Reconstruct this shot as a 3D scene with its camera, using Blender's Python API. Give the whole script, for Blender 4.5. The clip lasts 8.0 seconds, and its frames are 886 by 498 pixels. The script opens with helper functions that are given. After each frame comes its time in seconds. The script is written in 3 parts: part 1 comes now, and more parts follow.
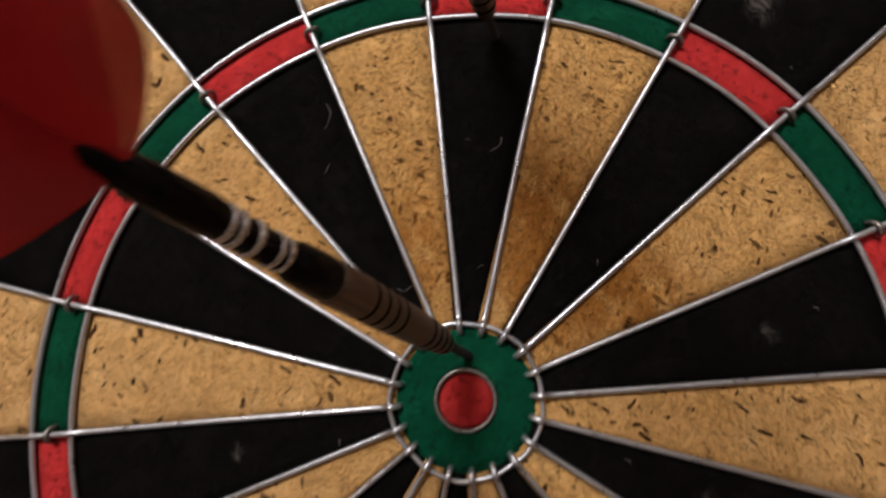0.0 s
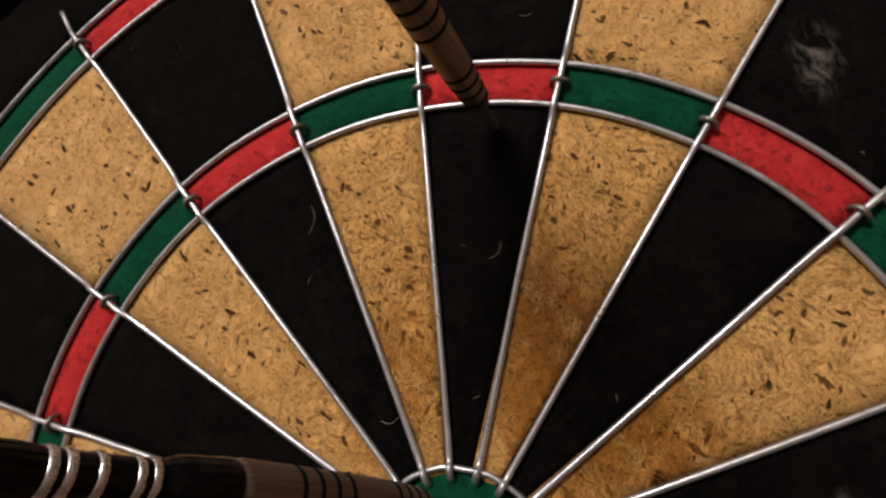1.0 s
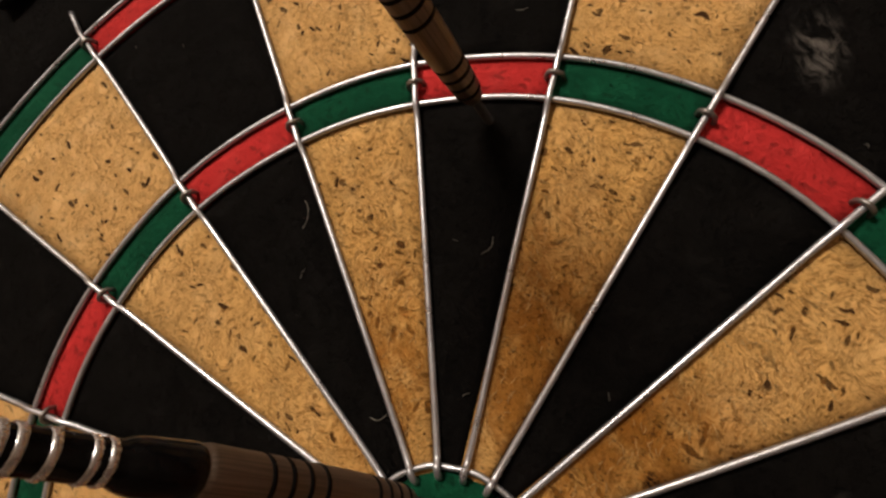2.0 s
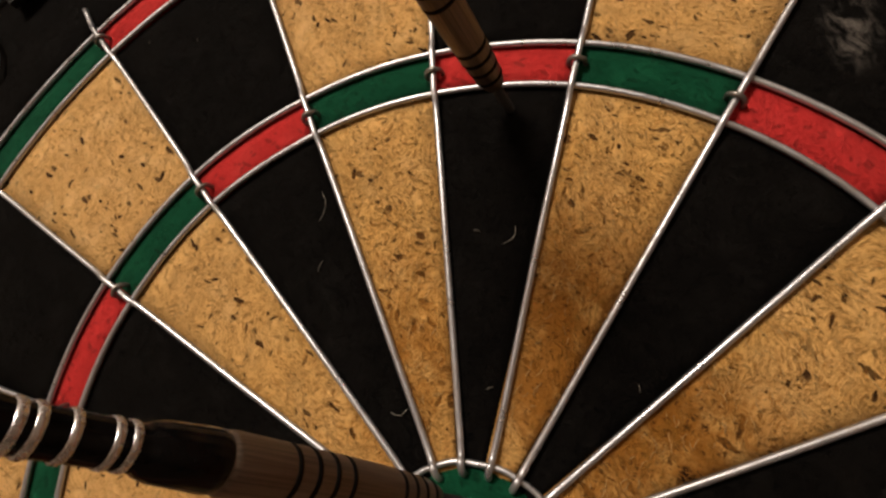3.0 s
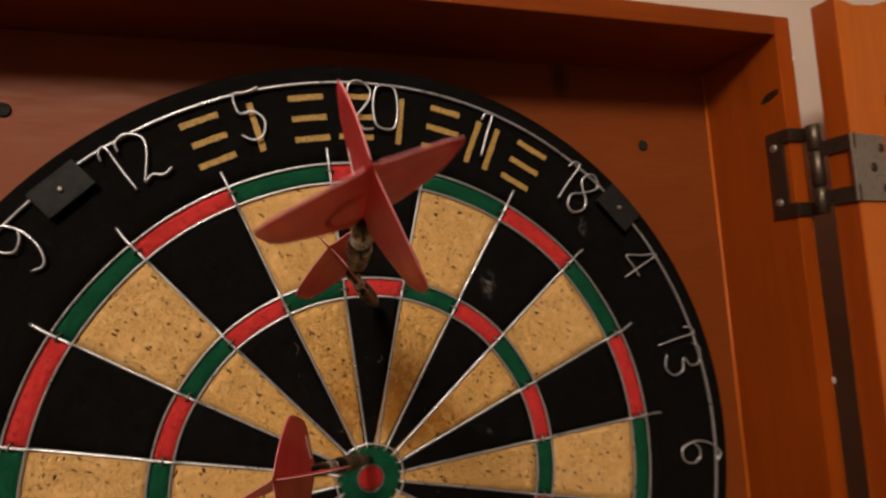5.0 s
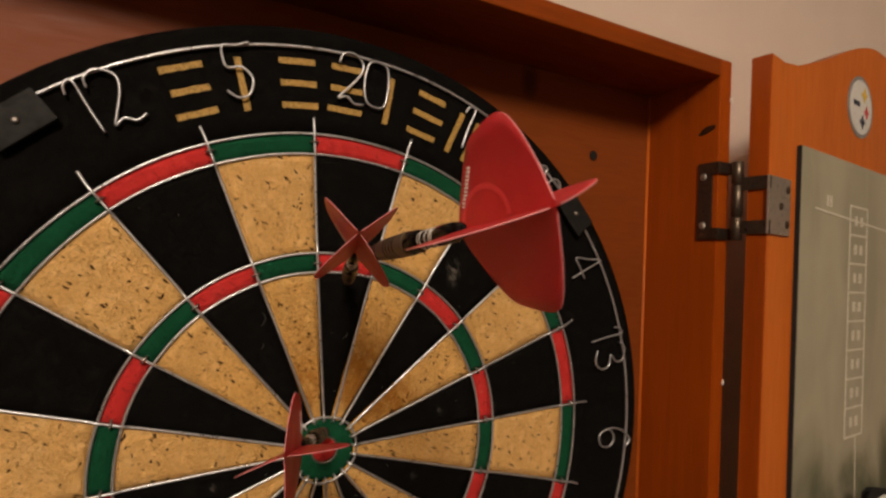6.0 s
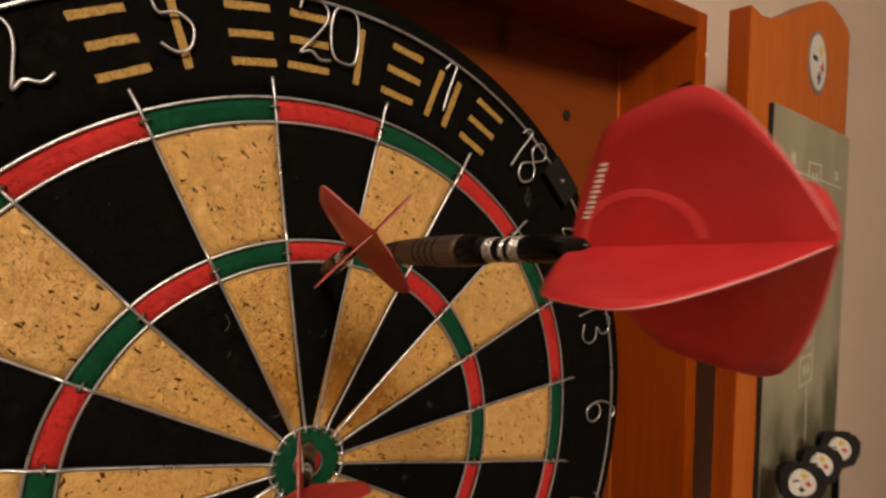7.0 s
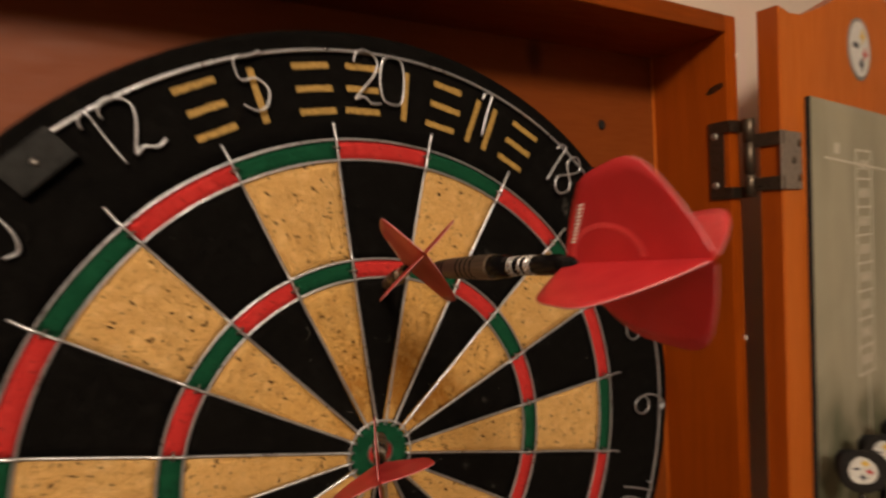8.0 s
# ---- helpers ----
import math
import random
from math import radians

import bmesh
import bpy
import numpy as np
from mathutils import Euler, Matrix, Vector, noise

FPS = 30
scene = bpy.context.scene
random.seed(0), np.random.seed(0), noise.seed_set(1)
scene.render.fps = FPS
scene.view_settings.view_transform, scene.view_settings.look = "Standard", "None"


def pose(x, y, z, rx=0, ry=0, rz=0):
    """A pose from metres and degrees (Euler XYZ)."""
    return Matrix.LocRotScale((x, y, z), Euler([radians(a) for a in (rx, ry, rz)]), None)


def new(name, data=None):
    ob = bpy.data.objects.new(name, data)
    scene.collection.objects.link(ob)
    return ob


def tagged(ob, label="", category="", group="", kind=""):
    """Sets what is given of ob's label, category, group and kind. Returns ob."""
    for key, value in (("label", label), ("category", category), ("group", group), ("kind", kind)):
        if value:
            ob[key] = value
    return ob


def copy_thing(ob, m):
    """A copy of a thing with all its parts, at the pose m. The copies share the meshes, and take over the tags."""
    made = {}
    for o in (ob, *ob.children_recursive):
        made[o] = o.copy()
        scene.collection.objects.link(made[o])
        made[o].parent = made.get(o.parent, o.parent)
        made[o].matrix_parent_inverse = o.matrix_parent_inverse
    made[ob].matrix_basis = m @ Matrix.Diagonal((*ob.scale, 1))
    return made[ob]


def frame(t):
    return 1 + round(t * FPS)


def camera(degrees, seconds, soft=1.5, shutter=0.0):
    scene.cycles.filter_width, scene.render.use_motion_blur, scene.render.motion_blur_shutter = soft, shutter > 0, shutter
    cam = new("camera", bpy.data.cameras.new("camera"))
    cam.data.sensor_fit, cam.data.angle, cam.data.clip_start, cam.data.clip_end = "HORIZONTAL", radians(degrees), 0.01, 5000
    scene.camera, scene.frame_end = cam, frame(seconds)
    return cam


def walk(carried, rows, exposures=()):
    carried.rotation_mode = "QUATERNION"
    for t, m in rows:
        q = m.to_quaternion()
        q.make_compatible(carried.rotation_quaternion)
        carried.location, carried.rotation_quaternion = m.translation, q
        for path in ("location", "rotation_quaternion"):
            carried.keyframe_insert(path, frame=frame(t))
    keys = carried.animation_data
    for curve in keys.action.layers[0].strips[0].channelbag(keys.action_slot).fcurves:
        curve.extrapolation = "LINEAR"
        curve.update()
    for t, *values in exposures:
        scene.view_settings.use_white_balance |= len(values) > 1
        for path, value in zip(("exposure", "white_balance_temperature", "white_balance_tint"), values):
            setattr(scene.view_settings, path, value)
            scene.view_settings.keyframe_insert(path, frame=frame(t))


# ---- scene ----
# ---- camera and its walk ----
cam = camera(80.05, 8.0, soft=2.45, shutter=0.5)
ROWS = [
    (0.0, 0.0088, -0.1262, 1.7474, 98.23, 0.25, 5.74),
    (0.5, 0.0241, -0.1117, 1.7569, 101.11, 0.91, 10.98),
    (1.0, 0.0242, -0.1102, 1.7696, 101.48, -0.26, 13.26),
    (2.3, 0.0315, -0.1062, 1.7636, 102.92, -1.17, 15.06),
    (2.5, 0.0327, -0.1060, 1.7608, 103.13, -1.14, 14.95),
    (3.0, 0.0250, -0.1043, 1.7640, 103.27, -0.95, 15.65),
    (3.5, 0.0288, -0.1151, 1.7677, 103.37, -0.17, 15.91),
    (3.8, 0.0248, -0.1416, 1.7706, 104.53, 0.04, 11.57),
    (4.0, 0.0172, -0.1694, 1.7775, 103.78, 1.09, 5.03),
    (4.2, 0.0061, -0.2038, 1.7933, 100.79, 3.33, -2.75),
    (4.5, -0.0034, -0.2473, 1.7947, 101.77, 6.14, -8.08),
    (5.0, -0.0245, -0.2910, 1.8256, 94.64, 3.87, -13.91),
    (5.2, -0.0328, -0.2994, 1.8313, 93.18, 3.15, -16.02),
    (6.3, -0.0713, -0.2765, 1.8373, 91.10, -2.50, -27.27),
    (6.5, -0.0680, -0.2691, 1.8426, 90.67, -0.64, -27.44),
    (7.0, -0.0773, -0.2405, 1.8461, 86.78, -0.26, -32.76),
    (7.5, -0.1105, -0.2338, 1.8481, 85.81, 0.16, -37.89),
    (8.0, -0.0901, -0.2717, 1.8514, 87.55, 3.27, -26.91),
]
walk(cam, [(t, pose(*row)) for t, *row in ROWS], exposures=[(0.0, 0.02, 5330, 10), (1.0, 0.0, 5600, 10), (2.5, 0.0, 6200, 10), (4.0, -0.07, 6250, 10), (4.5, -0.18, 6250, 10), (5.0, -0.17, 6400, 10), (6.5, -0.12, 6850, 10), (8.0, -0.07, 7000, 10)])

# ---- light ----
world = bpy.data.worlds.new("world")
world.use_nodes = True
world.node_tree.nodes["Background"].inputs[0].default_value = (1.0, 0.8, 0.62, 1)
world.node_tree.nodes["Background"].inputs[1].default_value = 0.004
scene.world = world

lamp_data = bpy.data.lights.new("ceiling_light", "POINT")
lamp_data.energy = 71
lamp_data.color = (1.0, 0.86, 0.71)
lamp_data.shadow_soft_size = 0.15
lamp = new("ceiling_light", lamp_data)
lamp.matrix_world = pose(-0.477, -1.40, 2.625)

# ---- materials ----


class Nodes:
    """A small writer of node trees."""

    def __init__(self, name):
        self.mat = bpy.data.materials.new(name)
        self.mat.use_nodes = True
        self.tree = self.mat.node_tree
        self.bsdf = self.tree.nodes["Principled BSDF"]
        self.out = self.tree.nodes["Material Output"]

    def add(self, kind, **values):
        node = self.tree.nodes.new(kind)
        for key, value in values.items():
            setattr(node, key, value)
        return node

    def link(self, a, b):
        self.tree.links.new(a, b)

    def put(self, socket, value):
        if isinstance(value, bpy.types.NodeSocket):
            self.link(value, socket)
        else:
            socket.default_value = value

    def position(self, scale=(1, 1, 1), turn=(0, 0, 0), local=False):
        source = self.add("ShaderNodeTexCoord").outputs["Object"] if local else self.add("ShaderNodeNewGeometry").outputs["Position"]
        m = self.add("ShaderNodeMapping")
        m.inputs["Scale"].default_value = scale
        m.inputs["Rotation"].default_value = [radians(a) for a in turn]
        self.link(source, m.inputs["Vector"])
        return m.outputs["Vector"]

    def noise(self, vector, scale, detail=4.0, rough=0.55, distort=0.0):
        n = self.add("ShaderNodeTexNoise")
        self.link(vector, n.inputs["Vector"])
        n.inputs["Scale"].default_value = scale
        n.inputs["Detail"].default_value = detail
        n.inputs["Roughness"].default_value = rough
        n.inputs["Distortion"].default_value = distort
        return n.outputs["Fac"]

    def cells(self, vector, scale):
        n = self.add("ShaderNodeTexVoronoi")
        self.link(vector, n.inputs["Vector"])
        n.inputs["Scale"].default_value = scale
        return n.outputs["Distance"]

    def ramp(self, fac, low, high, a=0.0, b=1.0):
        n = self.add("ShaderNodeMapRange")
        n.interpolation_type = "SMOOTHSTEP"
        self.put(n.inputs["Value"], fac)
        for key, value in (("From Min", low), ("From Max", high), ("To Min", a), ("To Max", b)):
            n.inputs[key].default_value = value
        return n.outputs["Result"]

    def math(self, op, a, b=0.0):
        n = self.add("ShaderNodeMath", operation=op)
        self.put(n.inputs[0], a)
        self.put(n.inputs[1], b)
        return n.outputs[0]

    def mix(self, fac, a, b):
        n = self.add("ShaderNodeMix", data_type="RGBA")
        self.put(n.inputs[0], fac)
        for socket, value in ((n.inputs[6], a), (n.inputs[7], b)):
            self.put(socket, value if isinstance(value, bpy.types.NodeSocket) else (*value, 1))
        return n.outputs[2]

    def bump(self, height, distance, strength=1.0, under=None):
        n = self.add("ShaderNodeBump")
        self.link(height, n.inputs["Height"])
        n.inputs["Distance"].default_value = distance
        n.inputs["Strength"].default_value = strength
        if under:
            self.link(under, n.inputs["Normal"])
        return n.outputs["Normal"]

    def done(self, color, rough, metal=0.0, normal=None, **more):
        self.put(self.bsdf.inputs["Base Color"], color if isinstance(color, bpy.types.NodeSocket) else (*color, 1))
        self.put(self.bsdf.inputs["Roughness"], rough)
        self.bsdf.inputs["Metallic"].default_value = metal
        if normal:
            self.link(normal, self.bsdf.inputs["Normal"])
        for key, value in more.items():
            self.bsdf.inputs[key.replace("_", " ")].default_value = value
        return self.mat


def near_spot(n, x, z, rx, rz):
    """1 at a place of the upright plane, falling to 0 at the given radii."""
    v = n.add("ShaderNodeSeparateXYZ")
    n.link(n.add("ShaderNodeNewGeometry").outputs["Position"], v.inputs[0])
    dx = n.math("DIVIDE", n.math("SUBTRACT", v.outputs[0], x), rx)
    dz = n.math("DIVIDE", n.math("SUBTRACT", v.outputs[2], z), rz)
    d = n.math("SQRT", n.math("ADD", n.math("MULTIPLY", dx, dx), n.math("MULTIPLY", dz, dz)))
    return n.ramp(d, 1.0, 0.1)


def sisal(name, base, light, dark, pit, pits=1.0, sheen=0.0, scuffs=(), worn=False):
    """End-grain sisal fibre: packed short strands in swirls, dart pits and dust. worn: golden wear, and brown patches
    with the darts' shadow painted in.
    """
    n = Nodes(name)
    place = n.add("ShaderNodeNewGeometry").outputs["Position"]
    swirl = n.add("ShaderNodeTexNoise")
    n.link(place, swirl.inputs["Vector"])
    swirl.inputs["Scale"].default_value = 70
    swirl.inputs["Detail"].default_value = 3
    push = n.add("ShaderNodeVectorMath", operation="SCALE")
    n.link(swirl.outputs["Color"], push.inputs[0])
    push.inputs["Scale"].default_value = 0.016
    flowed = n.add("ShaderNodeVectorMath", operation="ADD")
    n.link(place, flowed.inputs[0])
    n.link(push.outputs[0], flowed.inputs[1])

    nudge = n.add("ShaderNodeVectorMath", operation="SCALE")
    n.link(swirl.outputs["Color"], nudge.inputs[0])
    nudge.inputs["Scale"].default_value = 0.009
    bent = n.add("ShaderNodeVectorMath", operation="ADD")
    n.link(place, bent.inputs[0])
    n.link(nudge.outputs[0], bent.inputs[1])

    def grain_space(turn, across, along, source=flowed):
        spin = n.add("ShaderNodeMapping")
        spin.inputs["Rotation"].default_value = (0, radians(turn), 0)
        n.link(source.outputs[0], spin.inputs["Vector"])
        stretch = n.add("ShaderNodeMapping")
        stretch.inputs["Scale"].default_value = (across, across, along)
        n.link(spin.outputs[0], stretch.inputs["Vector"])
        return stretch.outputs[0]

    def slits(turn, across, along, radius, share):
        """Short dark slits, one in some of the cells."""
        v = n.add("ShaderNodeTexVoronoi")
        n.link(grain_space(turn, across, along, bent), v.inputs["Vector"])
        v.inputs["Scale"].default_value = 1.0
        tone = n.add("ShaderNodeSeparateColor")
        n.link(v.outputs["Color"], tone.inputs[0])
        keep = n.ramp(tone.outputs[0], 1.0 - share, 1.0 - share + 0.02)
        size = n.math("MULTIPLY", n.math("POWER", tone.outputs[1], 1.6), radius)
        ragged = n.math("ADD", v.outputs["Distance"], n.math("MULTIPLY", n.noise(place, 1250, 4, 0.65), 0.70))
        depth = n.math("MULTIPLY", keep, n.ramp(tone.outputs[2], 0.0, 0.7, 0.85, 1.0))
        return n.math("MULTIPLY", depth, n.ramp(n.math("SUBTRACT", ragged, size), 0.44, 0.36))

    flow = n.noise(place, 45, 2)
    strand_a = n.noise(grain_space(70, 2400, 420), 1.0, 4, 0.70)
    strand_b = n.noise(grain_space(18, 2400, 420), 1.0, 4, 0.70)
    strand_c = n.noise(grain_space(-40, 2400, 420), 1.0, 4, 0.70)
    strands = n.mix(n.ramp(flow, 0.50, 0.56), n.mix(n.ramp(flow, 0.42, 0.48), strand_a, strand_b), strand_c)
    blotch = n.noise(place, 150, 4)
    wear = n.ramp(n.noise(place, 28, 3), 0.35, 0.68)
    body = n.mix(n.ramp(strands, 0.26, 0.56), dark, base)
    body = n.mix(n.ramp(blotch, 0.45, 0.75), body, light)
    if worn:
        golden = n.math("MULTIPLY", near_spot(n, 0.014, 1.775, 0.125, 0.115), n.ramp(n.noise(place, 60, 4, 0.6), 0.30, 0.62, 0.25, 0.60))
        body = n.mix(golden, body, n.mix(n.ramp(strands, 0.26, 0.52), (0.44, 0.20, 0.036), (0.72, 0.39, 0.090)))
    crumb = n.noise(grain_space(40, 1500, 800), 1.0, 5, 0.75)
    torn = n.ramp(crumb, 0.37, 0.42)
    small = n.math("MAXIMUM", n.math("MAXIMUM", slits(66, 900, 460, 0.50, 0.09), slits(24, 1150, 600, 0.48, 0.10)), n.math("MAXIMUM", slits(-38, 760, 420, 0.50, 0.06), slits(80, 1350, 480, 0.46, 0.06)))
    if worn:
        small = n.math("MULTIPLY", small, n.ramp(near_spot(n, 0.018, 1.785, 0.115, 0.105), 0.0, 0.6, 0.22, 1.0))
    small = n.math("MULTIPLY", small, n.ramp(n.noise(place, 170, 3, 0.6), 0.36, 0.54, 0.25, 1.0))
    cuts = n.math("MAXIMUM", slits(58, 860, 290, 0.56, 0.12), slits(-20, 920, 330, 0.54, 0.08))
    big = n.math("MAXIMUM", n.math("MULTIPLY", small, torn), n.math("MULTIPLY", cuts, n.ramp(crumb, 0.33, 0.42)))
    specks = n.ramp(n.noise(grain_space(66, 1700, 430), 1.0, 4, 0.7), 0.575, 0.65)
    specks = n.math("MAXIMUM", specks, n.ramp(n.noise(grain_space(-8, 1800, 430), 1.0, 4, 0.7), 0.59, 0.67))
    pitted = n.math("MAXIMUM", n.math("MULTIPLY", big, 0.96), n.math("MULTIPLY", specks, n.math("ADD", 0.30, n.math("MULTIPLY", wear, 0.60))))
    pitted = n.math("MULTIPLY", pitted, pits)
    brown = tuple(0.55 * d + 0.45 * p for d, p in zip(dark, pit))
    color = n.mix(n.math("MULTIPLY", specks, n.math("MULTIPLY", n.math("ADD", 0.25, wear), 0.50 * pits)), body, brown)
    color = n.mix(n.math("MULTIPLY", big, 0.96 * pits), color, pit)
    if worn:
        fuzz = n.math("MULTIPLY", n.ramp(strands, 0.52, 0.38), near_spot(n, 0.012, 1.772, 0.105, 0.085))
        color = n.mix(n.math("MULTIPLY", fuzz, 0.80), color, (0.30, 0.125, 0.022))
        # brown patches: frayed wear plus the darts' soft shadow, put into the colour
        for x, z, rx, rz in ((0.0385, 1.7575, 0.016, 0.017), (0.0195, 1.7755, 0.011, 0.010), (0.022, 1.770, 0.022, 0.046), (0.036, 1.753, 0.030, 0.020), (0.016, 1.756, 0.016, 0.022), (-0.012, 1.765, 0.016, 0.034)):
            spot = n.math("MULTIPLY", near_spot(n, x, z, rx, rz), n.ramp(n.noise(grain_space(30, 190, 110, bent), 1.0, 5, 0.68), 0.30, 0.60))
            color = n.mix(n.math("MULTIPLY", spot, 0.85), color, (0.40, 0.16, 0.022))
            crumbs = n.ramp(n.noise(grain_space(52, 1500, 620, bent), 1.0, 5, 0.75), 0.56, 0.64)
            color = n.mix(n.math("MULTIPLY", n.math("MULTIPLY", near_spot(n, x, z, rx * 1.25, rz * 1.25), crumbs), 0.8), color, pit)
    if worn:
        # the worst torn spot near the bull
        hole = n.math("MULTIPLY", near_spot(n, 0.0392, 1.7468, 0.0022, 0.0034), n.ramp(n.noise(bent.outputs[0], 1900, 5, 0.8), 0.42, 0.56))
        color = n.mix(n.ramp(hole, 0.05, 0.5), color, pit)
    for x, z, rx, rz, amount in scuffs:
        spot = n.math("MULTIPLY", near_spot(n, x, z, rx, rz), n.ramp(n.noise(grain_space(20, 420, 160), 1.0, 5, 0.65), 0.42, 0.70))
        color = n.mix(n.math("MULTIPLY", spot, amount), color, (0.30, 0.27, 0.24))
    height = n.math("SUBTRACT", n.math("MULTIPLY", strands, 0.8), n.math("MULTIPLY", pitted, 0.9))
    normal = n.bump(height, 0.0007, 1.0)
    return n.done(color, 0.85, normal=normal, Specular_IOR_Level=0.12 + sheen)


def stained_wood(name, base, dark, along="z", gloss=0.32, grain=1.0, shine=0.28):
    """Orange-stained varnished pine, grain along one axis."""
    n = Nodes(name)
    long, cross = 1.1, 16.0
    scale = {"z": (cross, cross, long), "x": (long, cross, cross)}[along]
    rings = n.noise(n.position(scale), 2.2, 6, 0.62, 1.4)
    fine = n.noise(n.position(tuple(30 * s for s in scale)), 1.0, 3)
    wash = n.noise(n.position(), 7, 3)
    knot = n.ramp(n.cells(n.position((1, 1, 0.6)), 9), 0.10, 0.02)
    shade = n.math("ADD", n.math("MULTIPLY", n.ramp(rings, 0.35, 0.7), 0.55 * grain), n.math("MULTIPLY", n.ramp(fine, 0.3, 0.7), 0.22))
    color = n.mix(shade, base, dark)
    color = n.mix(n.ramp(wash, 0.35, 0.75, 0, 0.35), color, tuple(c * 0.6 for c in base))
    color = n.mix(n.math("MULTIPLY", knot, 0.8), color, tuple(c * 0.25 for c in dark))
    rough = n.ramp(fine, 0.2, 0.8, gloss - 0.05, gloss + 0.12)
    return n.done(color, rough, normal=n.bump(fine, 0.00015, 0.35), Specular_IOR_Level=shine)


def metal(name, color, rough, grime=(0.12, 0.11, 0.10), amount=0.5, scale=900):
    n = Nodes(name)
    wear = n.noise(n.position(), scale, 4)
    fine = n.noise(n.position(), scale * 5, 2)
    c = n.mix(n.ramp(wear, 0.48, 0.72, 0, amount), color, grime)
    return n.done(c, n.ramp(wear, 0.3, 0.7, rough - 0.08, rough + 0.14), 0.85, n.bump(fine, 0.00005, 0.5))


def brushed(name, color, dark):
    """Turned metal with fine lines along the barrel."""
    n = Nodes(name)
    lines = n.noise(n.position((2600, 40, 2600), local=True), 1.0, 3)
    wear = n.noise(n.position(local=True), 350, 4)
    c = n.mix(n.ramp(lines, 0.35, 0.65), dark, color)
    c = n.mix(n.ramp(wear, 0.5, 0.8, 0, 0.5), c, dark)
    return n.done(c, n.ramp(lines, 0.3, 0.7, 0.36, 0.5), 0.8, n.bump(lines, 0.00008, 0.6))


def plain(name, color, rough, vary=0.15, scale=400, bump=0.00005, **more):
    n = Nodes(name)
    a = n.noise(n.position(), scale, 4)
    c = n.mix(n.ramp(a, 0.35, 0.7), color, tuple(v * (1 - vary) for v in color))
    return n.done(c, n.ramp(a, 0.3, 0.7, max(rough - 0.06, 0), rough + 0.08), normal=n.bump(a, bump, 0.5), **more)


def flight_plastic(name, color, deep):
    """Thin red polyester film, slightly see-through."""
    n = Nodes(name)
    a = n.noise(n.position(), 60, 3)
    b = n.noise(n.position(), 900, 3)
    c = n.mix(n.ramp(a, 0.35, 0.65), color, deep)
    c = n.mix(n.ramp(b, 0.5, 0.8, 0, 0.25), c, deep)
    n.done(c, n.ramp(a, 0.3, 0.7, 0.30, 0.42), normal=n.bump(a, 0.0006, 0.6))
    thin = n.add("ShaderNodeBsdfTranslucent")
    n.link(c, thin.inputs["Color"])
    mixed = n.add("ShaderNodeMixShader")
    mixed.inputs[0].default_value = 0.10
    n.link(n.bsdf.outputs[0], mixed.inputs[1])
    n.link(thin.outputs[0], mixed.inputs[2])
    film = n.add("ShaderNodeBsdfTransparent")
    film.inputs["Color"].default_value = (1.0, 0.80, 0.68, 1)
    clear = n.add("ShaderNodeMixShader")
    clear.inputs[0].default_value = 0.20
    n.link(mixed.outputs[0], clear.inputs[1])
    n.link(film.outputs[0], clear.inputs[2])
    n.link(clear.outputs[0], n.out.inputs["Surface"])
    return n.mat


def slate_paint(name):
    """Green chalkboard with wiped chalk dust."""
    n = Nodes(name)
    cloud = n.noise(n.position((1, 1, 0.8)), 11, 4, 0.5, 0.4)
    smear = n.noise(n.position((22, 22, 9)), 1.0, 3, 0.5, 0.6)
    streak = n.noise(n.position((90, 90, 40)), 1.0, 4)
    v = n.add("ShaderNodeSeparateXYZ")
    n.link(n.add("ShaderNodeNewGeometry").outputs["Position"], v.inputs[0])
    wiped = n.ramp(n.math("ADD", v.outputs[2], n.math("MULTIPLY", cloud, 0.22)), 1.765, 1.830)
    dust = n.math("MULTIPLY", n.math("ADD", n.math("MULTIPLY", wiped, 0.85), 0.15), n.ramp(smear, 0.25, 0.7, 0.76, 1.0))
    c = n.mix(dust, (0.030, 0.042, 0.012), (0.36, 0.33, 0.24))
    c = n.mix(n.ramp(cloud, 0.55, 0.75, 0, 0.35), c, (0.42, 0.39, 0.30))
    return n.done(c, 0.75, normal=n.bump(streak, 0.0001, 0.4))


def wall_paint(name, color, rough=0.8):
    n = Nodes(name)
    a = n.noise(n.position(), 5, 4)
    b = n.noise(n.position(), 260, 4)
    c = n.mix(n.ramp(a, 0.3, 0.7), color, tuple(v * 0.93 for v in color))
    return n.done(c, rough, normal=n.bump(b, 0.0006, 0.5))


# the board's turn in its cabinet, and its scuffs in upright places
TURN = 4.5
HEIGHT = 1.73
BOARD = pose(0, 0, HEIGHT, 0, TURN, 0)


def upright(x, z):
    p = BOARD @ Vector((x, 0, z))
    return p.x, p.z


SCUFFS = [(*upright(0.0665, 0.104), 0.0065, 0.011, 0.55), (*upright(0.055, -0.016), 0.004, 0.004, 0.25), (*upright(0.068, 0.021), 0.003, 0.003, 0.4),
          (*upright(-0.052, -0.0165), 0.0025, 0.003, 0.5), (*upright(0.128, 0.14), 0.004, 0.008, 0.5)]
M_TAN = sisal("tan_sisal", (0.765, 0.455, 0.168), (0.82, 0.52, 0.215), (0.46, 0.225, 0.050), (0.030, 0.010, 0.0025), worn=True)
M_BLACK = sisal("black_sisal", (0.0055, 0.0048, 0.0044), (0.0080, 0.0070, 0.0063), (0.0028, 0.0024, 0.0021), (0.002, 0.002, 0.002), 0.6, -0.08, SCUFFS)
M_RED = sisal("red_sisal", (0.60, 0.036, 0.034), (0.65, 0.050, 0.046), (0.48, 0.024, 0.023), (0.09, 0.010, 0.008), 0.50)
